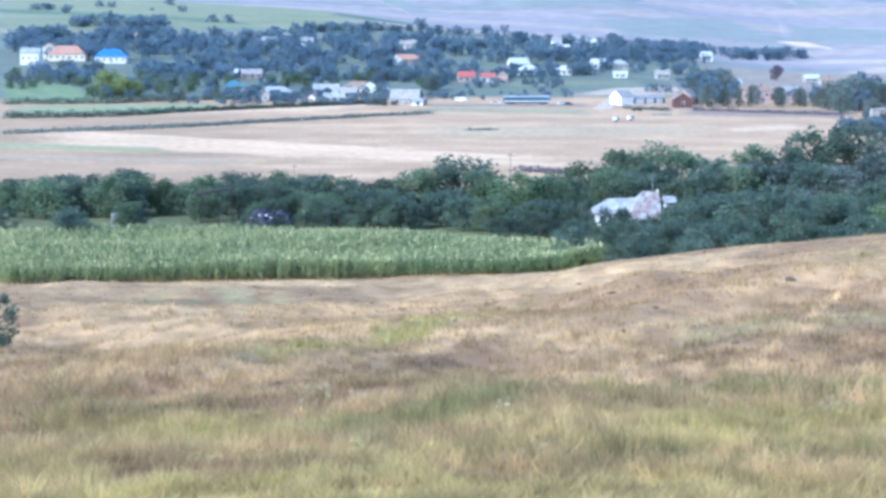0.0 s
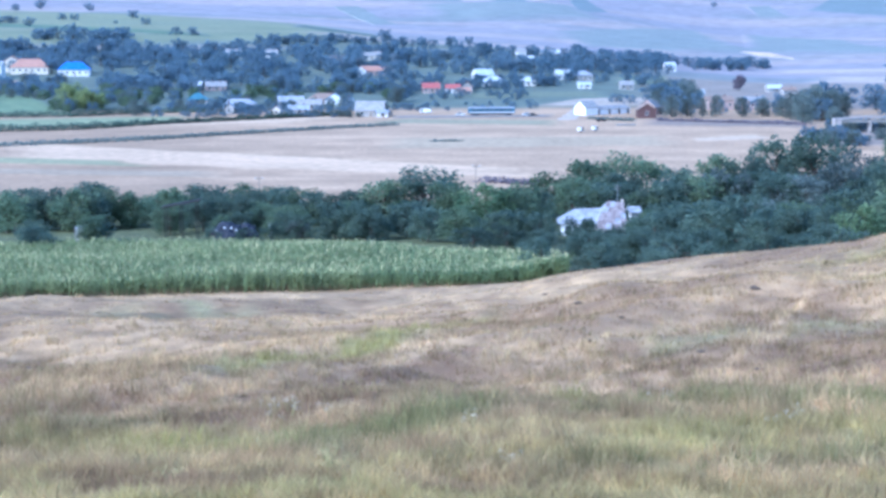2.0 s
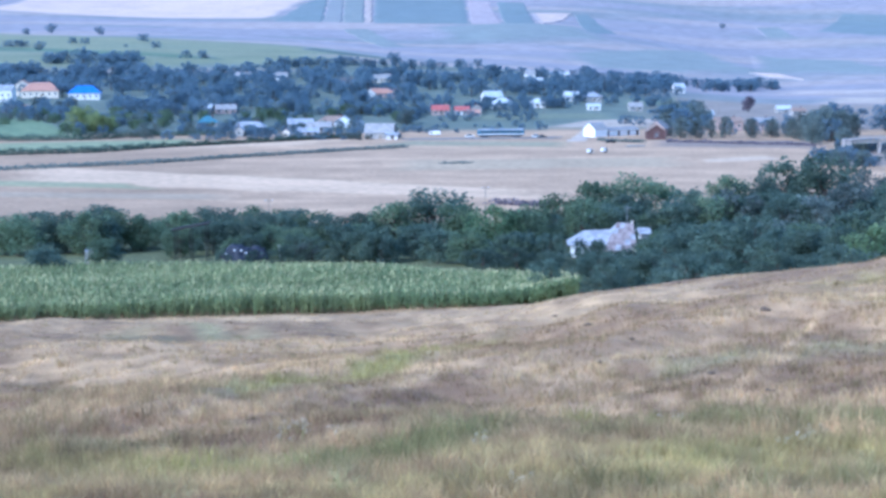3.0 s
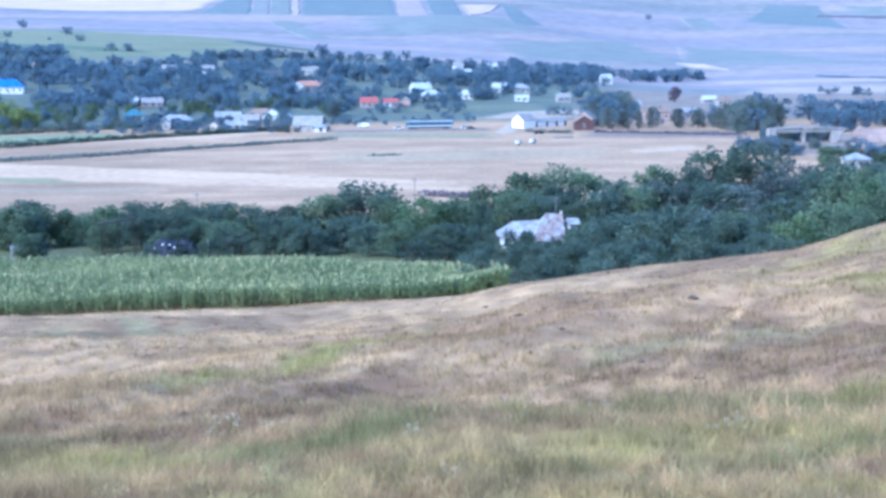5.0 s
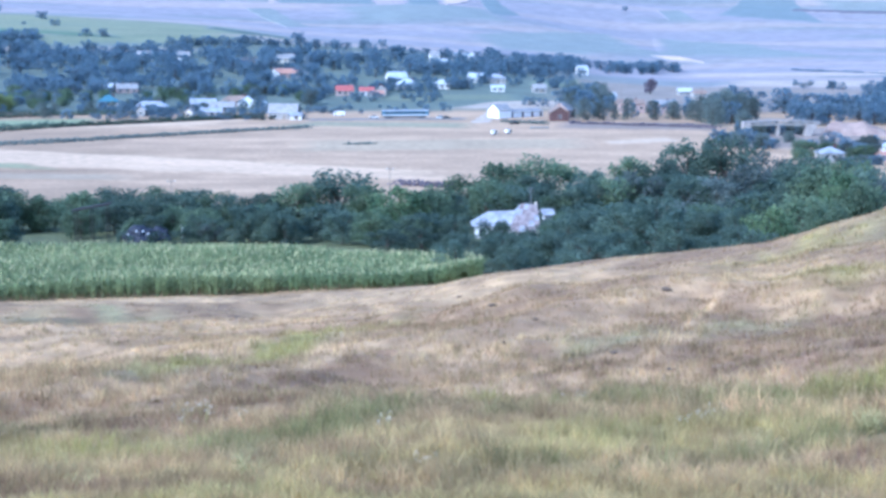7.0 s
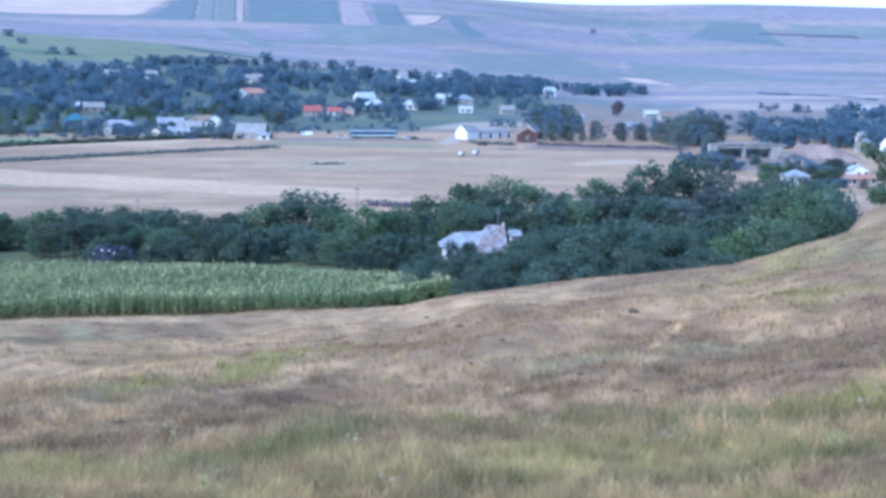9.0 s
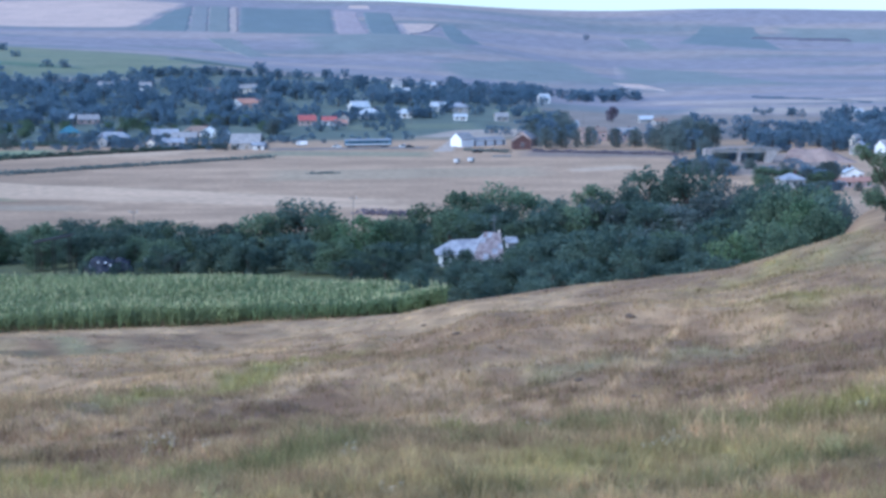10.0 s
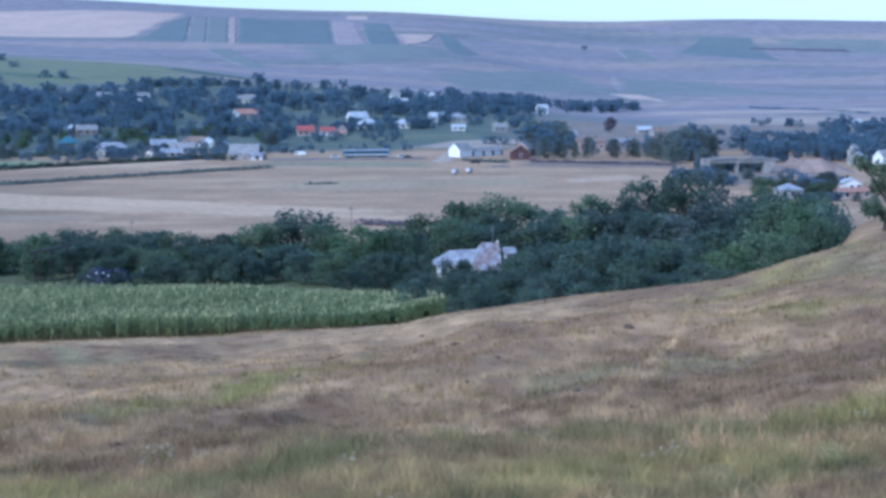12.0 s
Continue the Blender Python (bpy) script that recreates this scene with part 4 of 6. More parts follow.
for x_, y_, high_, wide_ in ((129.0, 690.0, 9.0, 6.5), (144.0, 688.0, 8.0, 6.0), (155.5, 690.0, 9.0, 6.5), (164.0, 692.0, 8.5, 6.5), (172.0, 690.0, 10.0, 8.0), (188.0, 680.0, 11.0, 9.0)):
    tree(x_, y_, high_, wide_, "far", "roadside trees", "dark green roadside tree behind the willows")
for x_, y_, high_, wide_ in ((168.7, 656.9, 12.0, 8.0), (171.8, 647.3, 14.0, 9.0), (177.7, 646.2, 14.5, 10.0), (184.2, 649.4, 13.0, 9.0), (192.9, 661.5, 11.0, 8.0)):
    tree(x_, y_, high_, wide_, "grey", "roadside trees", "tall hazy grey-green willow near the bridge")
# trees round the houses by the stream and at the end of the hedge
for x_, y_, high_, wide_ in ((151.0, 458.0, 6.0, 8.0), (160.0, 462.0, 5.0, 7.0), (163.0, 446.0, 4.5, 5.0), (168.0, 452.0, 5.0, 6.0), (147.0, 449.0, 4.0, 5.0)):
    tree(x_, y_, high_, wide_, "mid", "streamside trees", "dark green garden tree beside the small houses")
tree(55.6, 167.0, 12.5, 6.5, "deep")
tree(54.3, 159.0, 11.5, 6.5, "mid")
tree(58.8, 168.0, 12.5, 7.0, "deep")
tree(55.9, 156.3, 11.2, 6.0, "mid")
tree(59.0, 161.6, 11.8, 6.5, "deep")
tree(56.5, 151.8, 10.6, 6.0, "mid")
tree(55.9, 147.8, 9.3, 5.0, "deep")
tree(51.0, 141.1, 8.8, 5.5, "light")
tree(51.2, 136.7, 7.5, 5.0, "mid")
tree(53.8, 140.0, 7.1, 4.0, "grey")
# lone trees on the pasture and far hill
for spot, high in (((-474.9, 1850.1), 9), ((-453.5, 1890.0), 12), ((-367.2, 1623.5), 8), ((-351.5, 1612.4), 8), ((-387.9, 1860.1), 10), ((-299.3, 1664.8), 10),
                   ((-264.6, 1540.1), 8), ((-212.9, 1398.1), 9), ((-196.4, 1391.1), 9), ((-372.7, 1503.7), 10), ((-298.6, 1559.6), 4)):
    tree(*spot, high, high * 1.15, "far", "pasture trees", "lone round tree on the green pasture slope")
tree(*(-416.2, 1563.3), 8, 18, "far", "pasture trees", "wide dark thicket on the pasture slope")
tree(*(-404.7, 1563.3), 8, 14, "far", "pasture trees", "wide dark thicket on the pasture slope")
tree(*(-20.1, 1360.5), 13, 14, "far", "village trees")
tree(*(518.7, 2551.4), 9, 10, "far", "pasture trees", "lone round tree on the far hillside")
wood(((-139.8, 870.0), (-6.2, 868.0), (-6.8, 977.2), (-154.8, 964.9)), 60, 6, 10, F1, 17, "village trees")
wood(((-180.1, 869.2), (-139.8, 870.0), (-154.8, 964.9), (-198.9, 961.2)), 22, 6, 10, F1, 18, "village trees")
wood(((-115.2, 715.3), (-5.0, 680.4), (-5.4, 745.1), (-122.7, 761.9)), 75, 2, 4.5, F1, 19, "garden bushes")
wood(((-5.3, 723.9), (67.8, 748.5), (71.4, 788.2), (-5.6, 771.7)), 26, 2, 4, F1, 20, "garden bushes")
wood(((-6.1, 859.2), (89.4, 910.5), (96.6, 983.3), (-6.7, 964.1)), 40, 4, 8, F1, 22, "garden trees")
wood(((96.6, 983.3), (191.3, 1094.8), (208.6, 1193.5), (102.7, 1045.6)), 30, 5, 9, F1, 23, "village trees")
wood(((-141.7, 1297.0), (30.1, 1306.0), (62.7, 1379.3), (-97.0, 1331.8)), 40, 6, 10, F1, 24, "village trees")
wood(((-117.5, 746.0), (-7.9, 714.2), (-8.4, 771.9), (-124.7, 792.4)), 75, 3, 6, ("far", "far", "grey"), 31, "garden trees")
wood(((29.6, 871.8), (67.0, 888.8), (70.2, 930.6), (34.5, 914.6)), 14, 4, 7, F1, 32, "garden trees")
wood(((140.0, 425.3), (171.6, 414.2), (180.9, 436.7), (145.0, 440.6)), 16, 2, 3.5, ("far", "grey"), 33, "garden bushes")
wood(((136.1, 513.1), (163.3, 499.4), (177.7, 543.8), (146.7, 553.5)), 18, 2, 3.4, ("far", "grey"), 34, "streamside trees")
wood(((163.6, 458.0), (175.3, 450.0), (196.2, 503.8), (183.3, 513.5)), 12, 3, 5.5, ("far", "grey"), 35, "streamside trees")
wood(((-103.1, 685.9), (-14.8, 668.2), (-15.3, 690.6), (-107.4, 714.4)), 40, 1.8, 3.2, ("far", "grey"), 37, "garden bushes", (1.2, 1.9))
wood(((-169.1, 721.6), (-111.2, 676.7), (-138.0, 842.4), (-202.6, 867.2)), 34, 4, 8, ("mid", "grey", "far"), 41, "garden trees")
wood(((-227.9, 891.8), (-200.6, 886.9), (-214.9, 951.2), (-242.3, 949.2)), 12, 5, 8, ("far", "grey"), 42, "garden trees")
wood(((-20.8, 791.1), (2.9, 788.2), (3.3, 878.3), (-23.2, 884.5)), 8, 6, 10, ("far", "grey"), 43, "garden trees")
wood(((-320.4, 1300.9), (-232.0, 1292.9), (-250.9, 1370.3), (-335.3, 1383.1)), 24, 9, 13, F1, 61, "village trees")
wood(((-230.3, 847.8), (-193.7, 832.9), (-212.1, 913.0), (-248.3, 914.8)), 14, 6, 9, F1, 62, "garden trees")


# tree shapes that stand nowhere
for kind in TREES:
    for k, spare in enumerate(TREES[kind]):
        if (kind, k) not in USED:
            for ob in (*spare.children_recursive, spare):
                bpy.data.objects.remove(ob)


# ---- hedges on the valley floor ----
def hedge(p, q, high, wide, mat, label, leaf=0.42, dense=28, name="hedge"):
    rng = np.random.default_rng(int(abs(p[0] * 7 + q[1])))
    a, b = np.array(p), np.array(q)
    n = int(np.linalg.norm(b - a) * dense)
    t = rng.uniform(0, 1, n)
    wob = np.sin(t * 40 + p[0]) * np.sin(t * 17)
    xy = a + (b - a) * t[:, None] + rng.normal(size=(n, 2)) * wide / 3
    h = rng.uniform(0.05, 1, n) * high * (0.75 + 0.35 * wob)
    c = np.concatenate([xy, (ground_z(xy[:, 0], xy[:, 1]) + h)[:, None]], 1)
    ob = quad_cloud(name, c, leaf * rng.uniform(0.6, 1.3, n), rng, mat)
    return tagged(ob, label, "hedge", kind="stuff")


hedge((-200.1, 685.5), (-153.1, 691.9), 3.4, 5.0, M_LEAF[0], "dark green hedge along the gardens", 0.4, 50)
hedge((-153.1, 691.9), (-126.9, 719.2), 3.4, 5.0, M_LEAF[0], "dark green hedge along the gardens", 0.4, 50)
hedge((-126.9, 719.2), (-98.5, 727.6), 2.7, 3.8, M_LEAF[0], "dark green hedge along the gardens", 0.4, 50)
hedge((-171.6, 586.9), (-132.6, 598.4), 3.0, 3.5, M_LEAF[0], "dark green hedge between two strips of stubble", 0.4, 60)
hedge((-132.6, 598.4), (-108.3, 626.2), 3.0, 3.5, M_LEAF[0], "dark green hedge between two strips of stubble", 0.4, 60)
hedge((-108.3, 626.2), (-78.6, 652.4), 2.4, 2.6, M_LEAF[0], "dark green hedge between two strips of stubble", 0.4, 60)
hedge((-78.6, 652.4), (-26.5, 698.1), 2.4, 2.6, M_LEAF[0], "dark green hedge between two strips of stubble", 0.4, 60)
hedge((-148.0, 505.3), (-116.4, 524.3), 1.7, 7.0, M_LEAF[3], "low grey-green weedy field margin", 0.4, 34)
hedge((-116.4, 524.3), (-93.5, 539.7), 1.7, 7.0, M_LEAF[3], "low grey-green weedy field margin", 0.4, 34)
hedge((-93.5, 539.7), (-68.3, 565.2), 1.4, 5.2, M_LEAF[3], "low grey-green weedy field margin", 0.4, 34)
hedge((-68.3, 565.2), (-27.5, 603.0), 1.4, 5.2, M_LEAF[3], "low grey-green weedy field margin", 0.4, 34)
hedge((-27.5, 603.0), (-4.9, 620.1), 1.4, 5.2, M_LEAF[3], "low grey-green weedy field margin", 0.4, 34)
hedge((8.8, 524.1), (18.7, 525.8), 0.8, 3, M_LEAF[3], "low dark weeds in the stubble")
hedge((79.7, 658.1), (97.0, 639.1), 1.6, 2.5, M_LEAF[3], "low weedy hedge in front of the barn")
hedge((107.4, 642.3), (163.5, 607.9), 1.6, 3, M_LEAF[5], "low brown scrub along the bank")
hedge((-116.7, 325.9), (-43.2, 313.4), 1.0, 14, M_LEAF[3], "low grey-green weeds at the stubble's edge")
hedge((440.7, 1382.6), (498.2, 1234.9), 2.2, 5, M_LEAF[4], "thin dark hedge at the foot of the hill")
hedge((19.8, 378.4), (33.5, 370.6), 1.6, 4, M_LEAF[5], "brown scrub at the edge of the stubble")


# ---- buildings ----
def roof_gable(bm, w, d, h, rh, over=0.45, thick=0.14):
    """Gable roof with its ridge along x; two slabs with real thickness."""
    for s in (-1, 1):
        y0, y1 = s * (d / 2 + over), 0.0
        z0 = h - rh * over / (d / 2)
        q = [Vector((-w / 2 - over, y0, z0)), Vector((w / 2 + over, y0, z0)), Vector((w / 2 + over, y1, h + rh)), Vector((-w / 2 - over, y1, h + rh))]
        lo = [bm.verts.new(p + Vector((0, 0, 0.03))) for p in q]
        up = [bm.verts.new(p + Vector((0, 0, 0.03 + thick))) for p in q]
        bm.faces.new(lo)
        bm.faces.new(up)
        for i in range(4):
            bm.faces.new((lo[i], lo[(i + 1) % 4], up[(i + 1) % 4], up[i]))


def roof_hip(bm, w, d, h, rh, over=0.5, thick=0.15):
    """Hipped roof with its ridge along x."""
    k = max(0.3, w / 2 - d / 2)
    for lift in (0.03,):
        e = [Vector((sx * (w / 2 + over), sy * (d / 2 + over), h - 0.2)) for sx, sy in ((-1, -1), (1, -1), (1, 1), (-1, 1))]
        lo = [bm.verts.new(p) for p in e]
        ed = [bm.verts.new(p + Vector((0, 0, thick))) for p in e]
        r0, r1 = bm.verts.new((-k, 0, h + rh)), bm.verts.new((k, 0, h + rh))
        bm.faces.new(lo)
        for i in range(4):
            bm.faces.new((lo[i], lo[(i + 1) % 4], ed[(i + 1) % 4], ed[i]))
        bm.faces.new((ed[0], ed[1], r1, r0))
        bm.faces.new((ed[1], ed[2], r1))
        bm.faces.new((ed[2], ed[3], r0, r1))
        bm.faces.new((ed[3], ed[0], r0))


def walls(bm, w, d, h, rh, gable):
    """Wall body; gable ends rise to the ridge."""
    b = [bm.verts.new((sx * w / 2, sy * d / 2, -0.6)) for sx, sy in ((-1, -1), (1, -1), (1, 1), (-1, 1))]
    t = [bm.verts.new((sx * w / 2, sy * d / 2, h)) for sx, sy in ((-1, -1), (1, -1), (1, 1), (-1, 1))]
    bm.faces.new(b)
    bm.faces.new((b[0], b[1], t[1], t[0]))
    bm.faces.new((b[2], b[3], t[3], t[2]))
    if gable:
        g0, g1 = bm.verts.new((-w / 2, 0, h + rh)), bm.verts.new((w / 2, 0, h + rh))
        bm.faces.new((b[3], b[0], t[0], g0, t[3]))
        bm.faces.new((b[1], b[2], t[2], g1, t[1]))
        bm.faces.new((t[0], t[1], g1, g0))
        bm.faces.new((t[2], t[3], g0, g1))
    else:
        bm.faces.new((b[3], b[0], t[0], t[3]))
        bm.faces.new((b[1], b[2], t[2], t[1]))
        bm.faces.new(t)


def window(x, y, z, w, h, parent, axis="y"):
    """A framed window set into a wall that faces -y, or -x/+x."""
    e = 0.05
    if axis == "y":
        f = box_part("window", x - w / 2 - 0.1, x + w / 2 + 0.1, y - e, y + 0.08, z - h / 2 - 0.1, z + h / 2 + 0.1, M_PAINTW, parent, "white window frame")
        box_part("pane", x - w / 2, x + w / 2, y - e - 0.02, y + 0.05, z - h / 2, z + h / 2, M_GLASS, f, "dark glass pane")
    else:
        s = -1 if axis == "-x" else 1
        f = box_part("window", x + s * e if s < 0 else x - 0.08, x + 0.08 if s < 0 else x + e, y - w / 2 - 0.1, y + w / 2 + 0.1, z - h / 2 - 0.1, z + h / 2 + 0.1, M_PAINTW, parent, "white window frame")
        box_part("pane", x + s * (e + 0.02) if s < 0 else x - 0.05, x + 0.05 if s < 0 else x + e + 0.02, y - w / 2, y + w / 2, z - h / 2, z + h / 2, M_GLASS, f, "dark glass pane")


def house(p, w, d, h, rh, rot, wall, roof, label, hip=False, wins=2, chimney=True, group="village houses", name="house", door=True):
    root = new(name)
    bm = bmesh.new()
    walls(bm, w, d, h, rh, not hip)
    part("wall", bm, wall, root)
    bm = bmesh.new()
    (roof_hip if hip else roof_gable)(bm, w, d, h, rh)
    rf = part("roof", bm, roof, root)
    if chimney:
        box_part("chimney", w * 0.22, w * 0.22 + 0.7, 0.3, 1.0, h + rh * 0.5, h + rh + 0.8, M_BRICK, rf, "brick chimney")
    for i in range(wins):
        window(-w / 2 + w * (i + 0.5) / wins, -d / 2, h * 0.55, min(1.2, w / wins * 0.45), 1.3, root)
    window(-w / 2, 0, h * 0.55, 1.1, 1.3, root, "-x")
    window(w / 2, 0, h * 0.55, 1.1, 1.3, root, "+x")
    if door:
        box_part("door", w * 0.02, w * 0.02 + 0.95, -d / 2 - 0.06, -d / 2 + 0.05, 0.0, 2.05, M_WOOD, root, "grey wooden door")
    root.matrix_basis = pose(p[0], p[1], z_at(*p), 0, 0, rot)
    return tagged(root, label, "house", group)


# left-hand villas above the gardens
house((-248.7, 1001.2), 24, 11, 4.4, 5.4, 6, M_CREAM, M_ORANGE, "large cream villa with an orange tiled roof", True, 6)
house((-263.2, 1012.5), 9, 13, 6.2, 4.2, 95, M_CREAM, M_ORANGE, "cream wing with an orange tiled gable roof", False, 3)
house((-216.9, 988.4), 20, 10, 4.2, 4.8, 4, M_WHITE, M_BLUE, "white villa with a bright blue metal roof", True, 5)
house((-263.5, 967.6), 12, 11, 7.5, 3.0, 0, M_WHITE, M_TIN, "tall white house with a pale tin roof", False, 3)
house((-237.2, 894.5), 15, 8, 2.4, 2.2, 5, M_PINK, M_BROWNROOF, "low pinkish house with a brown roof", False, 4)
# houses along the valley edge
house((-111.1, 799.8), 10.5, 8.5, 1.9, 3.4, 4, M_GREYW, M_TEAL, "low house under a large teal sheet roof", True, 3)
house((-127.7, 901.0), 11.5, 6.9, 2.8, 2.0, -8, M_GREYW, M_PALE, "grey house with a dull sheet roof", False, 3)
house((-113.5, 895.1), 12.0, 6.9, 2.8, 2.6, 12, M_PINK, M_GREYROOF, "pinkish house with a grey slate roof", False, 3)
house((-84.5, 761.9), 15.5, 6.9, 2.4, 2.4, -4, M_GREYW, M_TIN, "low grey-white house with a bluish tin roof", True, 5)
house((-140.3, 884.5), 6.0, 6.0, 2.8, 2.1, 10, M_WHITE, M_GREYROOF, "small white house among garden trees", False, 2)
house((-83.8, 711.9), 3.4, 4.3, 3.1, 1.9, 85, M_GREYW, M_TIN, "white gabled outbuilding beside the low house", False, 1)
house((-61.1, 704.9), 4.3, 4.3, 2.2, 1.7, 85, M_CREAM, M_GREYROOF, "small cream outbuilding with a pitched roof", False, 1)
house((-60.0, 775.3), 12.9, 6.9, 2.8, 2.4, 6, M_GREYW, M_TIN, "grey house with a tin roof", False, 4)
house((-48.4, 749.7), 12.0, 6.9, 2.9, 2.2, -6, M_GREYW, M_GREYROOF, "grey-white house with a weathered grey roof", False, 4)
house((-51.4, 713.6), 9.5, 5.2, 2.1, 1.9, 4, M_GREYW, M_TIN, "low grey house with a tin roof", False, 3)
house((-43.7, 789.6), 15.5, 7.7, 2.9, 2.8, 3, M_PINK, M_BROWNROOF, "house with a mauve-brown tiled roof", True, 4)
house((-38.1, 786.6), 6.9, 9.5, 2.6, 2.9, 88, M_PAINTW, M_PALE, "white house with a gleaming white gable", False, 2)
house((-30.0, 785.6), 4.6, 4.2, 2.1, 1.6, 88, M_PAINTW, M_PALE, "small white gabled annex", False, 1)
house((-16.8, 686.4), 12.9, 7.7, 3.1, 3.8, -8, M_GREYW, M_GREYROOF, "grey barn with a large weathered grey roof", False, 2, False, name="barn")
house((-11.3, 681.2), 5.2, 4.3, 2.1, 1.0, 0, M_WHITE, M_TIN, "low white lean-to beside the grey barn", False, 1, False)
house((13.5, 865.1), 9.5, 7, 3.0, 2.6, 8, M_PINK, M_REDROOF, "house with a bright red tiled roof", False, 3)
house((26.1, 863.4), 8, 7, 2.8, 2.0, 4, M_WHITE, M_REDROOF, "small house with a faded red roof", False, 2)
house((34.5, 862.4), 7, 6, 3.8, 2.4, 85, M_GREYW, M_BROWNROOF, "tall grey-brown house with a steep roof", False, 2)
house((32.0, 849.6), 7, 5, 2.2, 1.6, 4, M_GREYW, M_ORANGE, "low grey house with a faded orange roof", False, 2)
house((48.2, 959.4), 12, 8, 3.4, 3.4, 22, M_WHITE, M_PALE, "white house with a bright pale roof", False, 3)
house((52.4, 913.3), 13, 9, 3.0, 3.0, 4, M_WHITE, M_PALE, "white house with a pale hipped roof", True, 4)
house((73.9, 919.0), 10, 8, 2.8, 2.6, -5, M_WHITE, M_PALE, "white house with a pale hipped roof", True, 3)
house((100.7, 976.4), 9, 8, 3.2, 2.8, 5, M_WHITE, M_PALE, "small white house with a pale roof", False, 2)
house((113.9, 974.6), 12, 8, 3.6, 2.6, 0, M_GREYW, M_TIN, "grey two-storey house with a tin roof", True, 4)
house((107.1, 907.8), 8, 5, 2.4, 1.4, 0, M_WHITE, M_PALE, "low white shed with a pale roof", False, 2, False)
house((204.8, 1171.8), 8, 8, 4.0, 3.0, 10, M_WHITE, M_PALE, "white house with a pale roof among trees", False, 2)
house((-21.8, 1000.3), 17, 8, 3.2, 2.8, 6, M_PINK, M_ORANGE, "pinkish house with a faded tile roof", False, 4)
house((-30.8, 992.0), 6, 8, 3.4, 3.0, 88, M_WHITE, M_GREYROOF, "small house with a white gable", False, 1)
house((-12.5, 1000.1), 6, 7, 3.4, 2.4, 88, M_WHITE, M_GREYROOF, "small house with a white gable", False, 1)
# upper village
house((-132.7, 1158.0), 12, 8, 3.6, 3.0, 5, M_WHITE, M_GREYROOF, "white house high in the village trees", False, 3)
house((-103.7, 1159.1), 9, 8, 3.6, 2.6, 5, M_WHITE, M_GREYROOF, "white house high in the village trees", False, 2)
house((-26.8, 1141.8), 14, 8, 3.4, 2.8, 3, M_CREAM, M_GREYROOF, "cream house at the village's upper edge", False, 3)
house((-50.5, 1106.6), 12, 8, 3.0, 2.6, 3, M_CREAM, M_BROWNROOF, "cream house at the village's upper edge", False, 3)
house((87.9, 1164.2), 7, 8, 5.0, 3.0, 5, M_WHITE, M_GREYROOF, "white house at the village's upper edge", False, 2)
house((114.6, 1214.1), 16, 8, 3.6, 1.8, 5, M_CREAM, M_PALE, "long pale house at the village's upper edge", False, 4)
house((88.2, 1112.9), 10, 7, 3.0, 2.4, 5, M_GREYW, M_PALE, "grey house with a pale roof", False, 2)
house((-7.7, 1131.0), 8, 7, 3.0, 2.4, 5, M_GREYW, M_PALE, "grey house with a pale roof", False, 2)
house((132.8, 910.0), 8, 6, 3.0, 2.2, 5, M_GREYW, M_GREYROOF, "grey house between garden trees", False, 2)
# right-hand houses
house((150.0, 812.6), 7, 7, 5.0, 2.4, 5, M_WHITE, M_PALE, "white house behind roadside trees", False, 2)
house((159.1, 825.4), 8, 7, 4.0, 1.8, 5, M_WHITE, M_PALE, "white house behind roadside trees", False, 2)
house((227.8, 930.0), 9, 7, 2.6, 2.0, 5, M_GREYW, M_PALE, "long white house beyond the trees", False, 4)
house((229.2, 899.6), 8, 7, 2.6, 1.8, 5, M_GREYW, M_BROWNROOF, "cream house beyond the trees", False, 3)
house((153.0, 735.0), 13, 8, 4.6, 2.0, 8, M_PINK, M_BROWNROOF, "tall cream house behind willows", False, 3)
house((168.5, 731.0), 10, 8, 4.6, 1.8, 8, M_PINK, M_GREYROOF, "tall cream house behind willows", False, 4)
house((382.3, 974.9), 9, 8, 4.0, 2.0, 5, M_WHITE, M_PALE, "white house on the far side of the valley", False, 2)
house((308.7, 766.5), 12, 8, 3.6, 2.2, 5, M_WHITE, M_TIN, "white house behind roadside trees", False, 3)
house((154.6, 445.0), 6.6, 6.2, 2.9, 1.7, 5, M_GREYW, M_TIN, "grey-cream house with a pale tin pyramid roof", True, 3)
house((175.5, 446.0), 10.0, 5, 1.9, 1.0, 10, M_PINK, M_ORANGE, "cream house with a terracotta roof", False, 3)
house((182.5, 466.0), 5, 6, 3.0, 1.6, 80, M_WHITE, M_PALE, "white gabled house with a pale roof", False, 2)
house((252.0, 598.0), 13, 9, 3.6, 2.8, 8, M_PAINTW, M_GREYROOF, "bright white house under a grey roof", False, 3)
house((240.0, 606.0), 8, 7, 3.0, 2.4, 60, M_GREYW, M_TIN, "grey house with a dull tin roof below the trees", False, 2)
house((260.5, 648.0), 14, 8, 3.8, 2.4, 5, M_CREAM, M_GREYROOF, "cream house with a grey roof between roadside trees", False, 3)

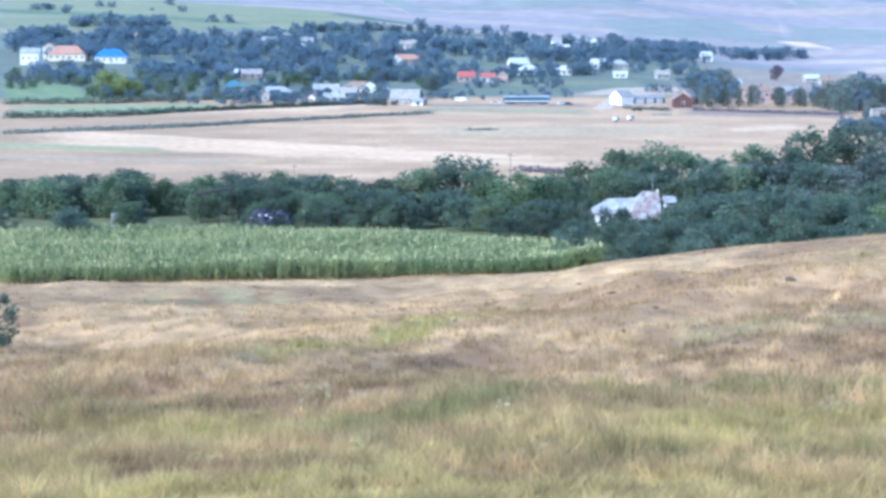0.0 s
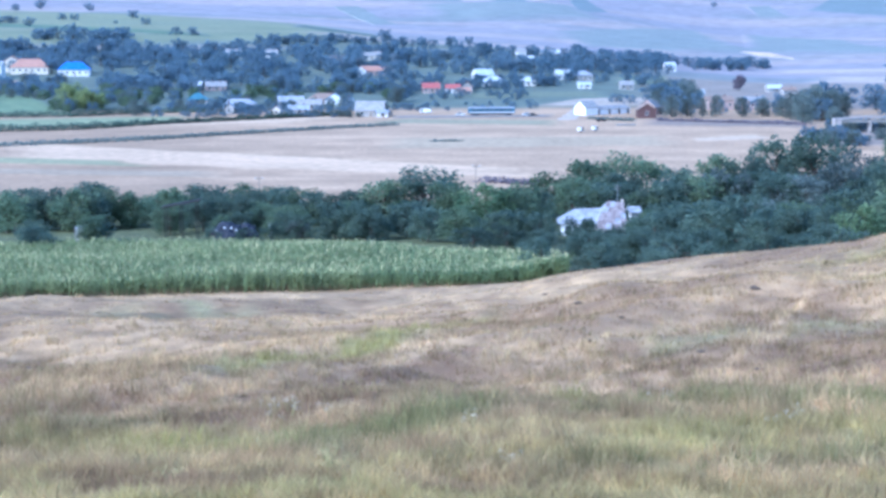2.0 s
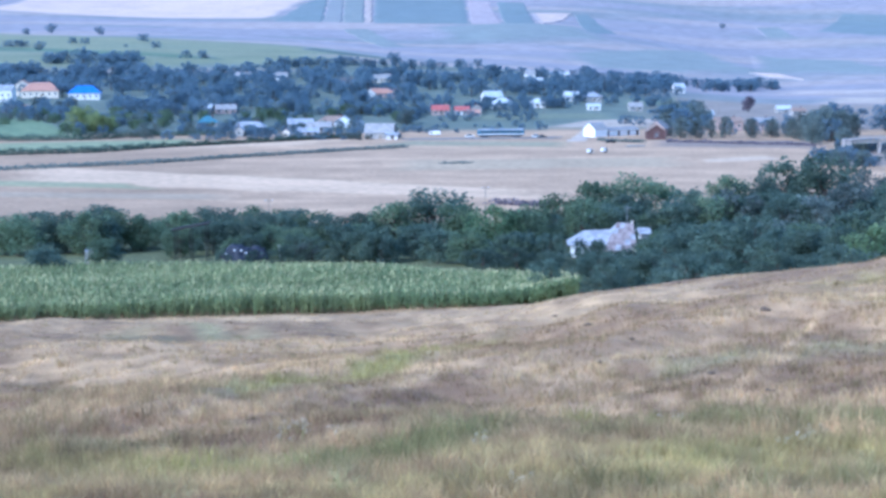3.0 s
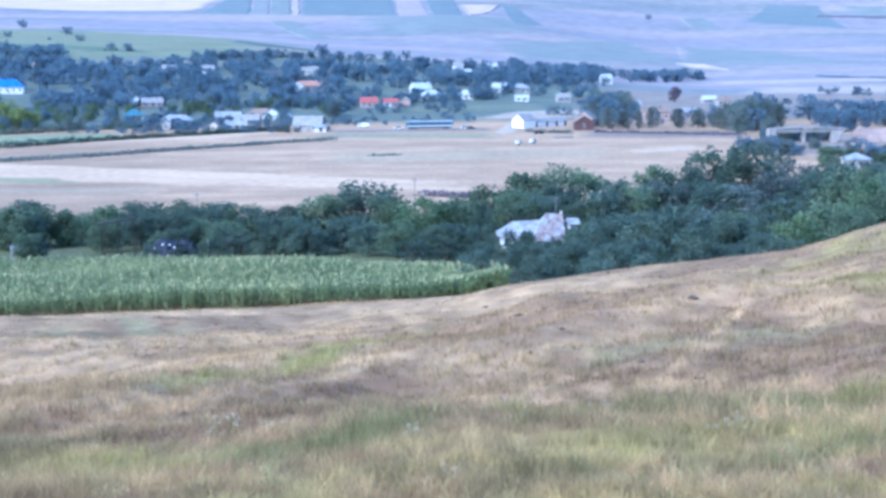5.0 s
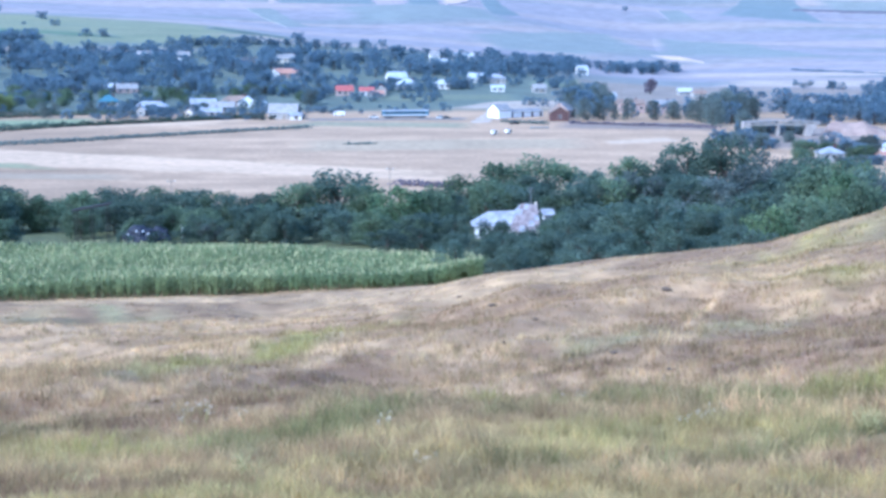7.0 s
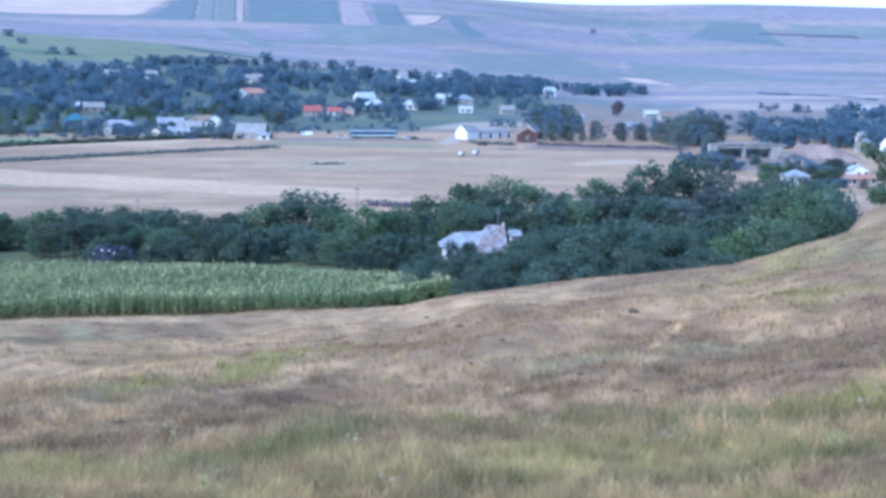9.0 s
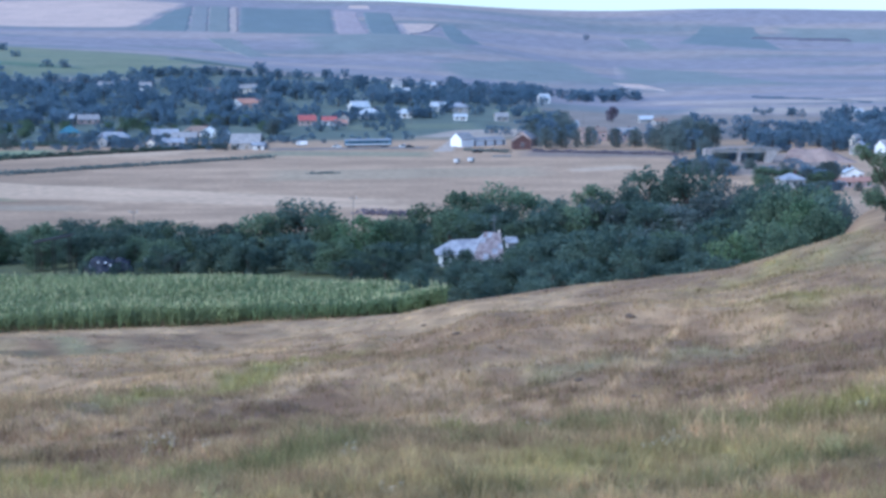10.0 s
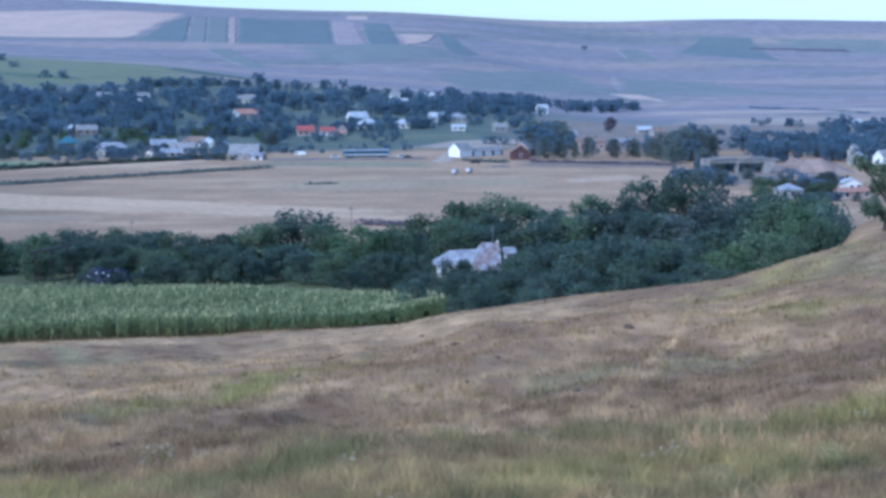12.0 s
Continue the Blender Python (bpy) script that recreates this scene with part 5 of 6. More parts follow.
# white barn with a long low wing
def white_barn(p, rot):
    root = new("barn")
    bm = bmesh.new()
    walls(bm, 8, 7.6, 3.6, 2.8, True)
    bmesh.ops.translate(bm, verts=bm.verts, vec=(-11, 0, 0))
    part("wall", bm, M_PAINTW, root)
    bm = bmesh.new()
    roof_gable(bm, 8, 7.6, 3.6, 2.8, 0.3)
    bmesh.ops.translate(bm, verts=bm.verts, vec=(-11, 0, 0))
    part("roof", bm, M_GREYROOF, root, "weathered grey sheet roof")
    bm = bmesh.new()
    walls(bm, 21, 6.4, 2.5, 1.3, True)
    bmesh.ops.translate(bm, verts=bm.verts, vec=(3.5, 0.2, 0))
    part("wing_wall", bm, M_PAINTW, root)
    bm = bmesh.new()
    roof_gable(bm, 21, 6.4, 2.5, 1.3, 0.3)
    bmesh.ops.translate(bm, verts=bm.verts, vec=(3.5, 0.2, 0))
    part("wing_roof", bm, M_GREYROOF, root, "low grey roof of the wing")
    for x in (-6.4, 0.4, 6.6, 12.2):
        box_part("door", x, x + 1.1, -3.14, -2.9, 0.1, 2.3, M_DARK, root, "dark stable doorway")
    root.matrix_basis = pose(p[0], p[1], z_at(*p), 0, 0, rot)
    tagged(root, "long white barn with a bright gable end", "barn")


white_barn((91.6, 698.7), 36)
house((106.7, 668.7), 9, 8, 3.8, 2.6, 88, M_BRICK, M_BROWNROOF, "red-brown shed with a pitched roof", False, 1, False, name="shed")
house((112.4, 691.3), 10, 8, 4.0, 3.2, 60, M_PINK, M_GREYROOF, "brown barn with a pale grey roof", False, 1, False, name="barn")


# ---- railcar, vehicles and trailers ----
def railcar(p, rot):
    root = new("railcar")
    L = 21.6
    box_part("body", -L / 2, L / 2, -1.4, 1.4, 1.1, 3.5, M_TRAINB, root, "dark teal-blue body", 0.18)
    bm = bmesh.new()
    bmesh.ops.create_cone(bm, segments=20, radius1=1.42, radius2=1.42, depth=L - 0.4, cap_ends=True,
                          matrix=Matrix.Translation((0, 0, 3.38)) @ Matrix.Rotation(math.pi / 2, 4, "Y") @ Matrix.Diagonal((0.42, 1, 1, 1)))
    part("roof", bm, M_TIN, root, "pale grey rounded roof")
    box_part("stripe", -L / 2 + 0.3, L / 2 - 0.3, -1.44, -1.38, 1.35, 1.75, M_PAINTW, root, "white side stripe")
    for i in range(9):
        x = -L / 2 + 1.6 + i * 2.1
        box_part("window", x, x + 1.5, -1.45, -1.37, 2.2, 3.0, M_GLASS, root, "dark carriage window")
    box_part("underframe", -L / 2 + 1, L / 2 - 1, -1.1, 1.1, 0.6, 1.1, M_DARK, root)
    for bx in (-7.4, 7.4):
        box_part("bogie", bx - 1.5, bx + 1.5, -1.0, 1.0, 0.35, 0.75, M_DARK, root)
        for wx in (-1, 1):
            bm = bmesh.new()
            bmesh.ops.create_cone(bm, segments=16, radius1=0.45, radius2=0.45, depth=1.7, cap_ends=True,
                                  matrix=Matrix.Translation((bx + wx, 0, 0.45)) @ Matrix.Rotation(math.pi / 2, 4, "X"))
            part("wheel", bm, M_STEEL, root)
    root.matrix_basis = pose(p[0], p[1], z_at(*p) + 0.1, 0, 0, rot)
    tagged(root, "teal-blue railcar with a pale roof on the valley railway", "train")


railcar((38.6, 688.5), 4)


def rail(p, q):
    """One steel rail lying on the ballast."""
    n = 40
    pts = [Vector((p[0] + (q[0] - p[0]) * i / n, p[1] + (q[1] - p[1]) * i / n, 0)) for i in range(n + 1)]
    for c in pts:
        c.z = z_at(c.x, c.y) + 0.4
    v, f = tube(pts, [0.08] * (n + 1), 5)
    tagged(mesh_object("rail", v, f, M_STEEL), "dull steel rail on the railway ballast", "rail", "rails")


rail((-6.9, 671.6), (66.0, 677.5))
rail((-7.0, 680.7), (66.9, 686.7))


def car(p, rot, paint, label, van=False, name="car"):
    root = new(name)
    L, H = (5.2, 2.1) if van else (4.2, 1.45)
    box_part("body", -L / 2, L / 2, -0.86, 0.86, 0.3, 0.85 if not van else H, paint, root, "", 0.12)
    if not van:
        bm = bmesh.new()
        box(bm, -1.3, 1.0, -0.76, 0.76, 0.8, H)
        for v in bm.verts:
            if v.co.z > 1.2:
                v.co.x *= 0.72
                v.co.y *= 0.86
        part("cabin", bm, M_GLASS, root, "dark glass cabin")
        box_part("roof", -0.9, 0.7, -0.66, 0.66, H - 0.02, H + 0.05, paint, root)
    else:
        box_part("window", -L / 2 + 0.4, -L / 2 + 1.4, -0.89, -0.84, 1.2, 1.8, M_GLASS, root)
    for wx in (-L * 0.3, L * 0.3):
        for wy in (-0.8, 0.8):
            bm = bmesh.new()
            bmesh.ops.create_cone(bm, segments=14, radius1=0.32, radius2=0.32, depth=0.22, cap_ends=True,
                                  matrix=Matrix.Translation((wx, wy, 0.32)) @ Matrix.Rotation(math.pi / 2, 4, "X"))
            part("wheel", bm, M_TYRE, root)
    root.matrix_basis = pose(p[0], p[1], z_at(*p), 0, 0, rot)
    return tagged(root, label, "van" if van else "car", "parked vehicles")


car((8.6, 712.4), 3, M_PAINTW, "white van parked by the railway", True, "van")
car((55.0, 688.0), 5, M_PAINTW, "white car parked beside the yard")
car((24.4, 691.2), 2, M_PAINTW, "white car parked by the railway")
car((57.2, 683.1), 2, M_DARK, "dark car parked beside the yard")
car((161.4, 527.4), 30, M_PAINTW, "white car parked near the stream")
car((83.0, 640.6), 10, M_DARK, "dark car on the field track")


def hive_trailer(p, rot):
    """Small white box trailer standing in the field."""
    root = new("trailer")
    box_part("body", -1.0, 1.0, -0.8, 0.8, 0.55, 1.8, M_PAINTW, root, "white box body", 0.06)
    box_part("roof", -1.08, 1.08, -0.88, 0.88, 1.8, 1.88, M_TIN, root)
    # thin dark box over the right part of the white front
    box_part("door", 0.2, 0.85, -0.84, -0.76, 0.65, 1.7, M_DARK, root, "dark right part of the front")
    box_part("drawbar", 1.0, 2.0, -0.06, 0.06, 0.5, 0.62, M_STEEL, root)
    for wy in (-0.76, 0.76):
        bm = bmesh.new()
        bmesh.ops.create_cone(bm, segments=14, radius1=0.33, radius2=0.33, depth=0.2, cap_ends=True,
                              matrix=Matrix.Translation((0, wy, 0.33)) @ Matrix.Rotation(math.pi / 2, 4, "X"))
        part("wheel", bm, M_TYRE, root)
    root.matrix_basis = pose(p[0], p[1], z_at(*p), 0, 0, rot)
    tagged(root, "small white box trailer standing on the stubble", "trailer", "trailers on the stubble")


hive_trailer((66.2, 572.0), 10)
hive_trailer((72.5, 578.2), 25)


def trough(p, rot):
    root = new("trough")
    box_part("basin", -4, 4, -0.5, 0.5, 0.1, 0.75, M_CONC, root, "", 0.05)
    for x in (-3, 0, 3):
        box_part("leg", x - 0.2, x + 0.2, -0.4, 0.4, -0.2, 0.12, M_CONC, root)
    root.matrix_basis = pose(p[0], p[1], z_at(*p), 0, 0, rot)
    tagged(root, "long grey concrete trough on the stubble", "trough")


trough((89.6, 612.1), 6)


M_DECK = material("pale_concrete", (0.27, 0.25, 0.245), (0.36, 0.335, 0.32), 0.5, 0.9, 0.3)
M_BANK = material("bare_bank_earth", (0.25, 0.185, 0.165), (0.36, 0.275, 0.235), 0.25, 0.95, 0.5)


def bridge(p, rot):
    root = new("bridge")
    bm = bmesh.new()
    n = 16
    ring = []
    for i in range(n + 1):
        x = -15 + 30 * i / n
        z = 5.0 + 0.7 * (1 - (x / 15) ** 2)
        ring.append([bm.verts.new((x, y, z + dz)) for y, dz in ((-2.6, 0.15), (2.6, 0.15), (2.6, 0.5), (-2.6, 0.5))])
    for r0, r1 in zip(ring, ring[1:]):
        for k in range(4):
            bm.faces.new((r0[k], r0[(k + 1) % 4], r1[(k + 1) % 4], r1[k]))
    bm.faces.new(ring[0])
    bm.faces.new(ring[-1])
    part("deck", bm, M_DECK, root, "pale slightly arched concrete deck")
    for x0, x1, foot in ((-15, -12.6, 1.2), (8.8, 13.5, -3.5)):
        bm = bmesh.new()
        box(bm, x0, x1, -2.4, 2.4, -1.0, 5.1)
        for v in bm.verts:
            if v.co.z < 0:
                v.co.x += foot if v.co.x > (x0 + x1) / 2 else 0
        part("abutment", bm, M_DECK, root)
    for x in (-1.6,):
        box_part("pier", x - 0.35, x + 0.35, -2.0, 2.0, -1.0, 5.65, M_DECK, root)
    for y in (-1.7, 0, 1.7):
        box_part("girder", -13, 10, y - 0.25, y + 0.25, 4.3, 5.05, M_CONC, root)
    for y in (-2.5, 2.5):
        rail = box_part("railing", -10, 10, y - 0.04, y + 0.04, 6.75, 6.83, M_STEEL, root)
        for i in range(9):
            x = -9.8 + i * 19.6 / 8
            box_part("post", x - 0.05, x + 0.05, y - 0.04, y + 0.04, 5.5, 6.75, M_STEEL, rail)
    root.matrix_basis = pose(p[0], p[1], z_at(*p), 0, 0, rot)
    tagged(root, "long low pale concrete bridge over the stream", "bridge")


bridge((175.0, 558.9), -3)
# bushes behind the bridge, added also to stand in for the shade under it
wood(((161.0, 566.0), (186.0, 565.0), (188.0, 574.0), (162.0, 575.0)), 22, 3.5, 5.5, ("grey", "far"), 51, "streamside trees", (0.8, 1.2))


def earth_bank(p, q, high, wide, label):
    """A raised bank of bare earth from p to q, falling away at its far end."""
    p, q = Vector(p), Vector(q)
    along = (q - p).normalized()
    side = Vector((-along.y, along.x))
    verts, n, m = [], 30, 13
    for i in range(n):
        u = i / (n - 1)
        for j in range(m):
            v = j / (m - 1) * 2 - 1
            c = p.lerp(q, u) + side * (v * wide)
            k = (1 - abs(v) ** 1.6) * min(1, u * 14) * min(1, (1 - u) * 2.6)
            lump = 1 + 0.35 * noise.noise(Vector((c.x * 0.22, c.y * 0.22, 3.0)))
            verts.append((c.x, c.y, z_at(c.x, c.y) - 0.15 + high * k * lump))
    faces = [(i * m + j, i * m + j + 1, (i + 1) * m + j + 1, (i + 1) * m + j) for i in range(n - 1) for j in range(m - 1)]
    tagged(mesh_object("earth_bank", verts, faces, M_BANK, smooth=True), label, "bank", kind="structure")


earth_bank((193.0, 563.5), (220.8, 560.0), 5.0, 7, "brown bare earth bank beside the bridge")


def pole(p, high, label, arm=True):
    root = new("utility_pole")
    v, f = tube([Vector((0, 0, -0.5)), Vector((0, 0, high * 0.5)), Vector((0, 0, high))], [0.11, 0.09, 0.07], 8)
    mesh_object("shaft", v, f, M_WOOD, root, smooth=True)
    if arm:
        box_part("crossarm", -0.8, 0.8, -0.06, 0.06, high - 0.6, high - 0.45, M_WOOD, root)
        for x in (-0.65, 0, 0.65):
            box_part("insulator", x - 0.05, x + 0.05, -0.05, 0.05, high - 0.45, high - 0.25, M_PAINTW, root, "white insulator")
    root.matrix_basis = pose(p[0], p[1], z_at(*p))
    tagged(root, label, "pole", "utility poles")


pole((13.7, 299.7), 9.0, "grey wooden pole rising above the hedge trees")
pole((-27.7, 278.6), 7.5, "grey wooden pole among the hedge trees")
pole((73.2, 862.5), 8, "grey wooden pole between the houses")
pole((180.1, 891.6), 8, "grey wooden pole between the houses")


# ---- the old house in the trees ----
def old_house(p, rot):
    """A tall block with a rusty hipped end and a lower wing under pale tin beside it."""
    root = new("house")
    h, top, low = 2.1, 5.05, 3.85
    bm = bmesh.new()
    box(bm, -2.5, 1.7, -3.7, 3.8, -0.6, 1.7)
    part("wall", bm, M_CREAM, root, "cream rendered wall")
    bm = bmesh.new()
    box(bm, -7.5, -2.5, -2.0, 3.2, -0.6, h - 0.1)
    part("wing_wall", bm, M_WHITE, root, "white rendered wall")

    def slab(name, quad, mat, parent, label, thick=0.09):
        """A roof plane with its thickness, from three or four corners."""
        bm = bmesh.new()
        q = [Vector(c) for c in quad]
        nrm = (q[1] - q[0]).cross(q[2] - q[0]).normalized()
        nrm = nrm if nrm.z > 0 else -nrm
        lo, up = [bm.verts.new(c) for c in q], [bm.verts.new(c + nrm * thick) for c in q]
        bm.faces.new(lo)
        bm.faces.new(up)
        for n in range(len(q)):
            m = (n + 1) % len(q)
            bm.faces.new((lo[n], lo[m], up[m], up[n]))
        return part(name, bm, mat, parent, label)

    e = 2.0
    r0, r1 = Vector((-0.7, 0.3, top)), Vector((1.7, 0.3, top - 0.12))
    c00, c10, c11, c01 = Vector((-2.9, -4.2, 1.45)), Vector((2.0, -4.2, 1.45)), Vector((2.0, 4.3, e)), Vector((-3.0, 4.3, e))
    rf = slab("roof", (c00, r0, c01), M_OLDTIN, root, "pale weathered tin roof")
    hip = slab("hip", (c00, c10, r1, r0), M_RUST, rf, "rust-stained front roof slope")
    slab("hip", (c11, c01, r0, r1), M_OLDTIN, rf, "")
    slab("gable", (Vector((1.9, -3.6, 1.9)), Vector((1.9, 3.8, 2.1)), r1), M_DARK, rf, "dark boarded gable", 0.05)
    w0, w1 = Vector((-5.6, 0.6, low)), Vector((-1.1, 0.6, low + 0.2))
    d00, d10, d11, d01 = Vector((-8.1, -2.5, e)), Vector((-2.2, -2.5, e)), Vector((-2.2, 3.7, e)), Vector((-8.1, 3.7, e))
    wing = slab("wing_roof", (d00, d10, w1, w0), M_OLDTIN, root, "pale bluish tin roof of the wing")
    slab("hip", (d01, d00, w0), M_OLDTIN, wing, "")
    slab("hip", (d11, d01, w0, w1), M_OLDTIN, wing, "")
    # standing seams on the wing
    for i in range(8):
        f = (i + 0.5) / 8
        a, b = d00.lerp(d10, f), w0.lerp(w1, min(1, max(0, (f - 0.32) / 0.68))) if f > 0.32 else d00.lerp(w0, f / 0.32)
        v, fc = tube([a + Vector((0, 0, 0.10)), b + Vector((0, 0, 0.10))], [0.04, 0.04], 5)
        mesh_object("seam", v, fc, M_TIN, wing)
    # overlapping sheets on the hipped end, some newer than others
    for j in range(5):
        g0, g1 = j / 5, (j + 0.97) / 5
        p0, q0, p1, q1 = c00.lerp(r0, g0), c10.lerp(r1, g0), c00.lerp(r0, g1), c10.lerp(r1, g1)
        n = 6 - (j + 1) // 2
        for i in range(n):
            lift = Vector((0, -0.05, 0.11 + 0.015 * ((i + j) % 2)))
            slab("sheet", (p0.lerp(q0, i / n) + lift, p0.lerp(q0, (i + 0.95) / n) + lift, p1.lerp(q1, (i + 0.95) / n) + lift, p1.lerp(q1, i / n) + lift),
                 M_OLDTIN if (i * 3 + j * 2) % 5 == 1 else M_RUST, hip, "", 0.02)
    window(-6.6, -2.0, 1.1, 0.9, 1.1, root)
    window(-4.2, -2.0, 1.1, 0.9, 1.1, root)
    window(-0.9, -3.7, 0.8, 0.9, 0.9, root)
    window(0.8, -3.7, 0.8, 0.9, 0.9, root)
    box_part("chimney", 1.35, 1.7, 0.5, 0.9, top - 1.2, top + 0.3, M_CREAM, rf, "weathered plaster chimney")
    v, f = tube([Vector((0.75, 0.4, top - 0.9)), Vector((0.75, 0.4, top + 2.7))], [0.06, 0.045], 6)
    ant = mesh_object("antenna", v, f, M_STEEL, rf, "thin grey antenna mast")
    for z in (1.9, 2.3):
        box_part("antenna_arm", 0.2, 1.3, 0.37, 0.43, top + z, top + z + 0.05, M_STEEL, ant)
    root.matrix_basis = pose(p[0], p[1], z_at(*p), 0, 0, rot)
    tagged(root, "old cream house with a rusty tin roof among trees", "house")


old_house((30.4, 220.6), -4)
house((34.5, 226.6), 1.1, 2.0, 3.5, 0.5, 4, M_GREYW, M_OLDTIN, "small shed with a pale roof behind the house", False, 1, False, "yard buildings", "shed", False)


# ---- the shelter and yard clutter beyond the maize ----
def shelter(p, rot):
    root = new("shelter")
    bm = bmesh.new()
    q = [(-2.8, -1.4, 4.7), (2.8, -1.4, 5.7), (2.8, 1.4, 5.7), (-2.8, 1.4, 4.7)]
    lo, up = [bm.verts.new(c) for c in q], [bm.verts.new((c[0], c[1], c[2] + 0.22)) for c in q]
    bm.faces.new(lo)
    bm.faces.new(up)
    for i in range(4):
        bm.faces.new((lo[i], lo[(i + 1) % 4], up[(i + 1) % 4], up[i]))
    part("roof", bm, M_DARK, root, "dark sloping plank roof")
    for x in (-2.3, 0.0, 2.3):
        for y in (-1.2, 1.2):
            box_part("post", x - 0.06, x + 0.06, y - 0.06, y + 0.06, -0.4, 5.15 + x * 0.18, M_DARK, root)
    root.matrix_basis = pose(p[0], p[1], z_at(*p), 0, 0, rot)
    tagged(root, "dark open-sided shelter on wooden posts", "shelter")


shelter((-33.3, 219.5), 0)


def crate(p, w, h, mat, label):
    root = new("crate")
    box_part("body", -w / 2, w / 2, -w / 2, w / 2, 0, h, mat, root, "", 0.03)
    box_part("lid", -w / 2 - 0.04, w / 2 + 0.04, -w / 2 - 0.04, w / 2 + 0.04, h, h + 0.08, M_TIN, root)
    root.matrix_basis = pose(p[0], p[1], z_at(*p), 0, 0, 10)
    tagged(root, label, "crate", "yard clutter")


crate((-20.8, 225.0), 0.5, 1.9, M_PAINTW, "narrow white crate standing in the yard")
def tarpaulin_heap(x, y, high, wide):
    """A heap under a crumpled sheet."""
    bm = bmesh.new()
    bmesh.ops.create_icosphere(bm, subdivisions=4, radius=1.0)
    for v in bm.verts:
        k = 1 + 0.28 * noise.noise(v.co * 2.6) + 0.10 * noise.noise(v.co * 7)
        v.co = Vector((v.co.x * wide / 2 * k, v.co.y * wide * 0.3 * k, max(-0.1, v.co.z) * high * k))
    ob = part("tarpaulin_heap", bm, M_TARP, None)
    ob.matrix_basis = pose(x, y, z_at(x, y))
    tagged(ob, "heap under a crumpled dark blue tarpaulin beyond the maize", "heap")


M_TARP = material("blue_tarpaulin", (0.024, 0.028, 0.042), (0.045, 0.052, 0.075), 0.9, 0.6, 0.5)
tarpaulin_heap(-26.6, 220.4, 2.3, 5.0)
tarpaulin_heap(-23.9, 221.7, 2.0, 3.2)


def sack(p, dx, up, size):
    """A filled white sack lying on the heap."""
    bm = bmesh.new()
    bmesh.ops.create_icosphere(bm, subdivisions=2, radius=1.0)
    for v in bm.verts:
        k = 1 + 0.2 * noise.noise(v.co * 1.9 + Vector((dx, 0, 0)))
        v.co = Vector((v.co.x * size * k, v.co.y * size * 0.7 * k, v.co.z * size * 0.55 * k))
    ob = part("sack", bm, M_PAINTW, None)
    ob.matrix_basis = pose(p[0] + dx, p[1] - 1.05, z_at(*p) + up)
    tagged(ob, "filled white sack lying on the tarpaulin heap", "sack", "sacks on the heap")


for dx, up in ((-1.7, 1.2), (-0.5, 1.7), (0.5, 1.65), (1.2, 1.3)):
    sack((-26.5, 220.4), dx, up, 0.2)
crate((-48.2, 218.8), 1.2, 2.0, M_GREYW, "grey crate beside the bushes")


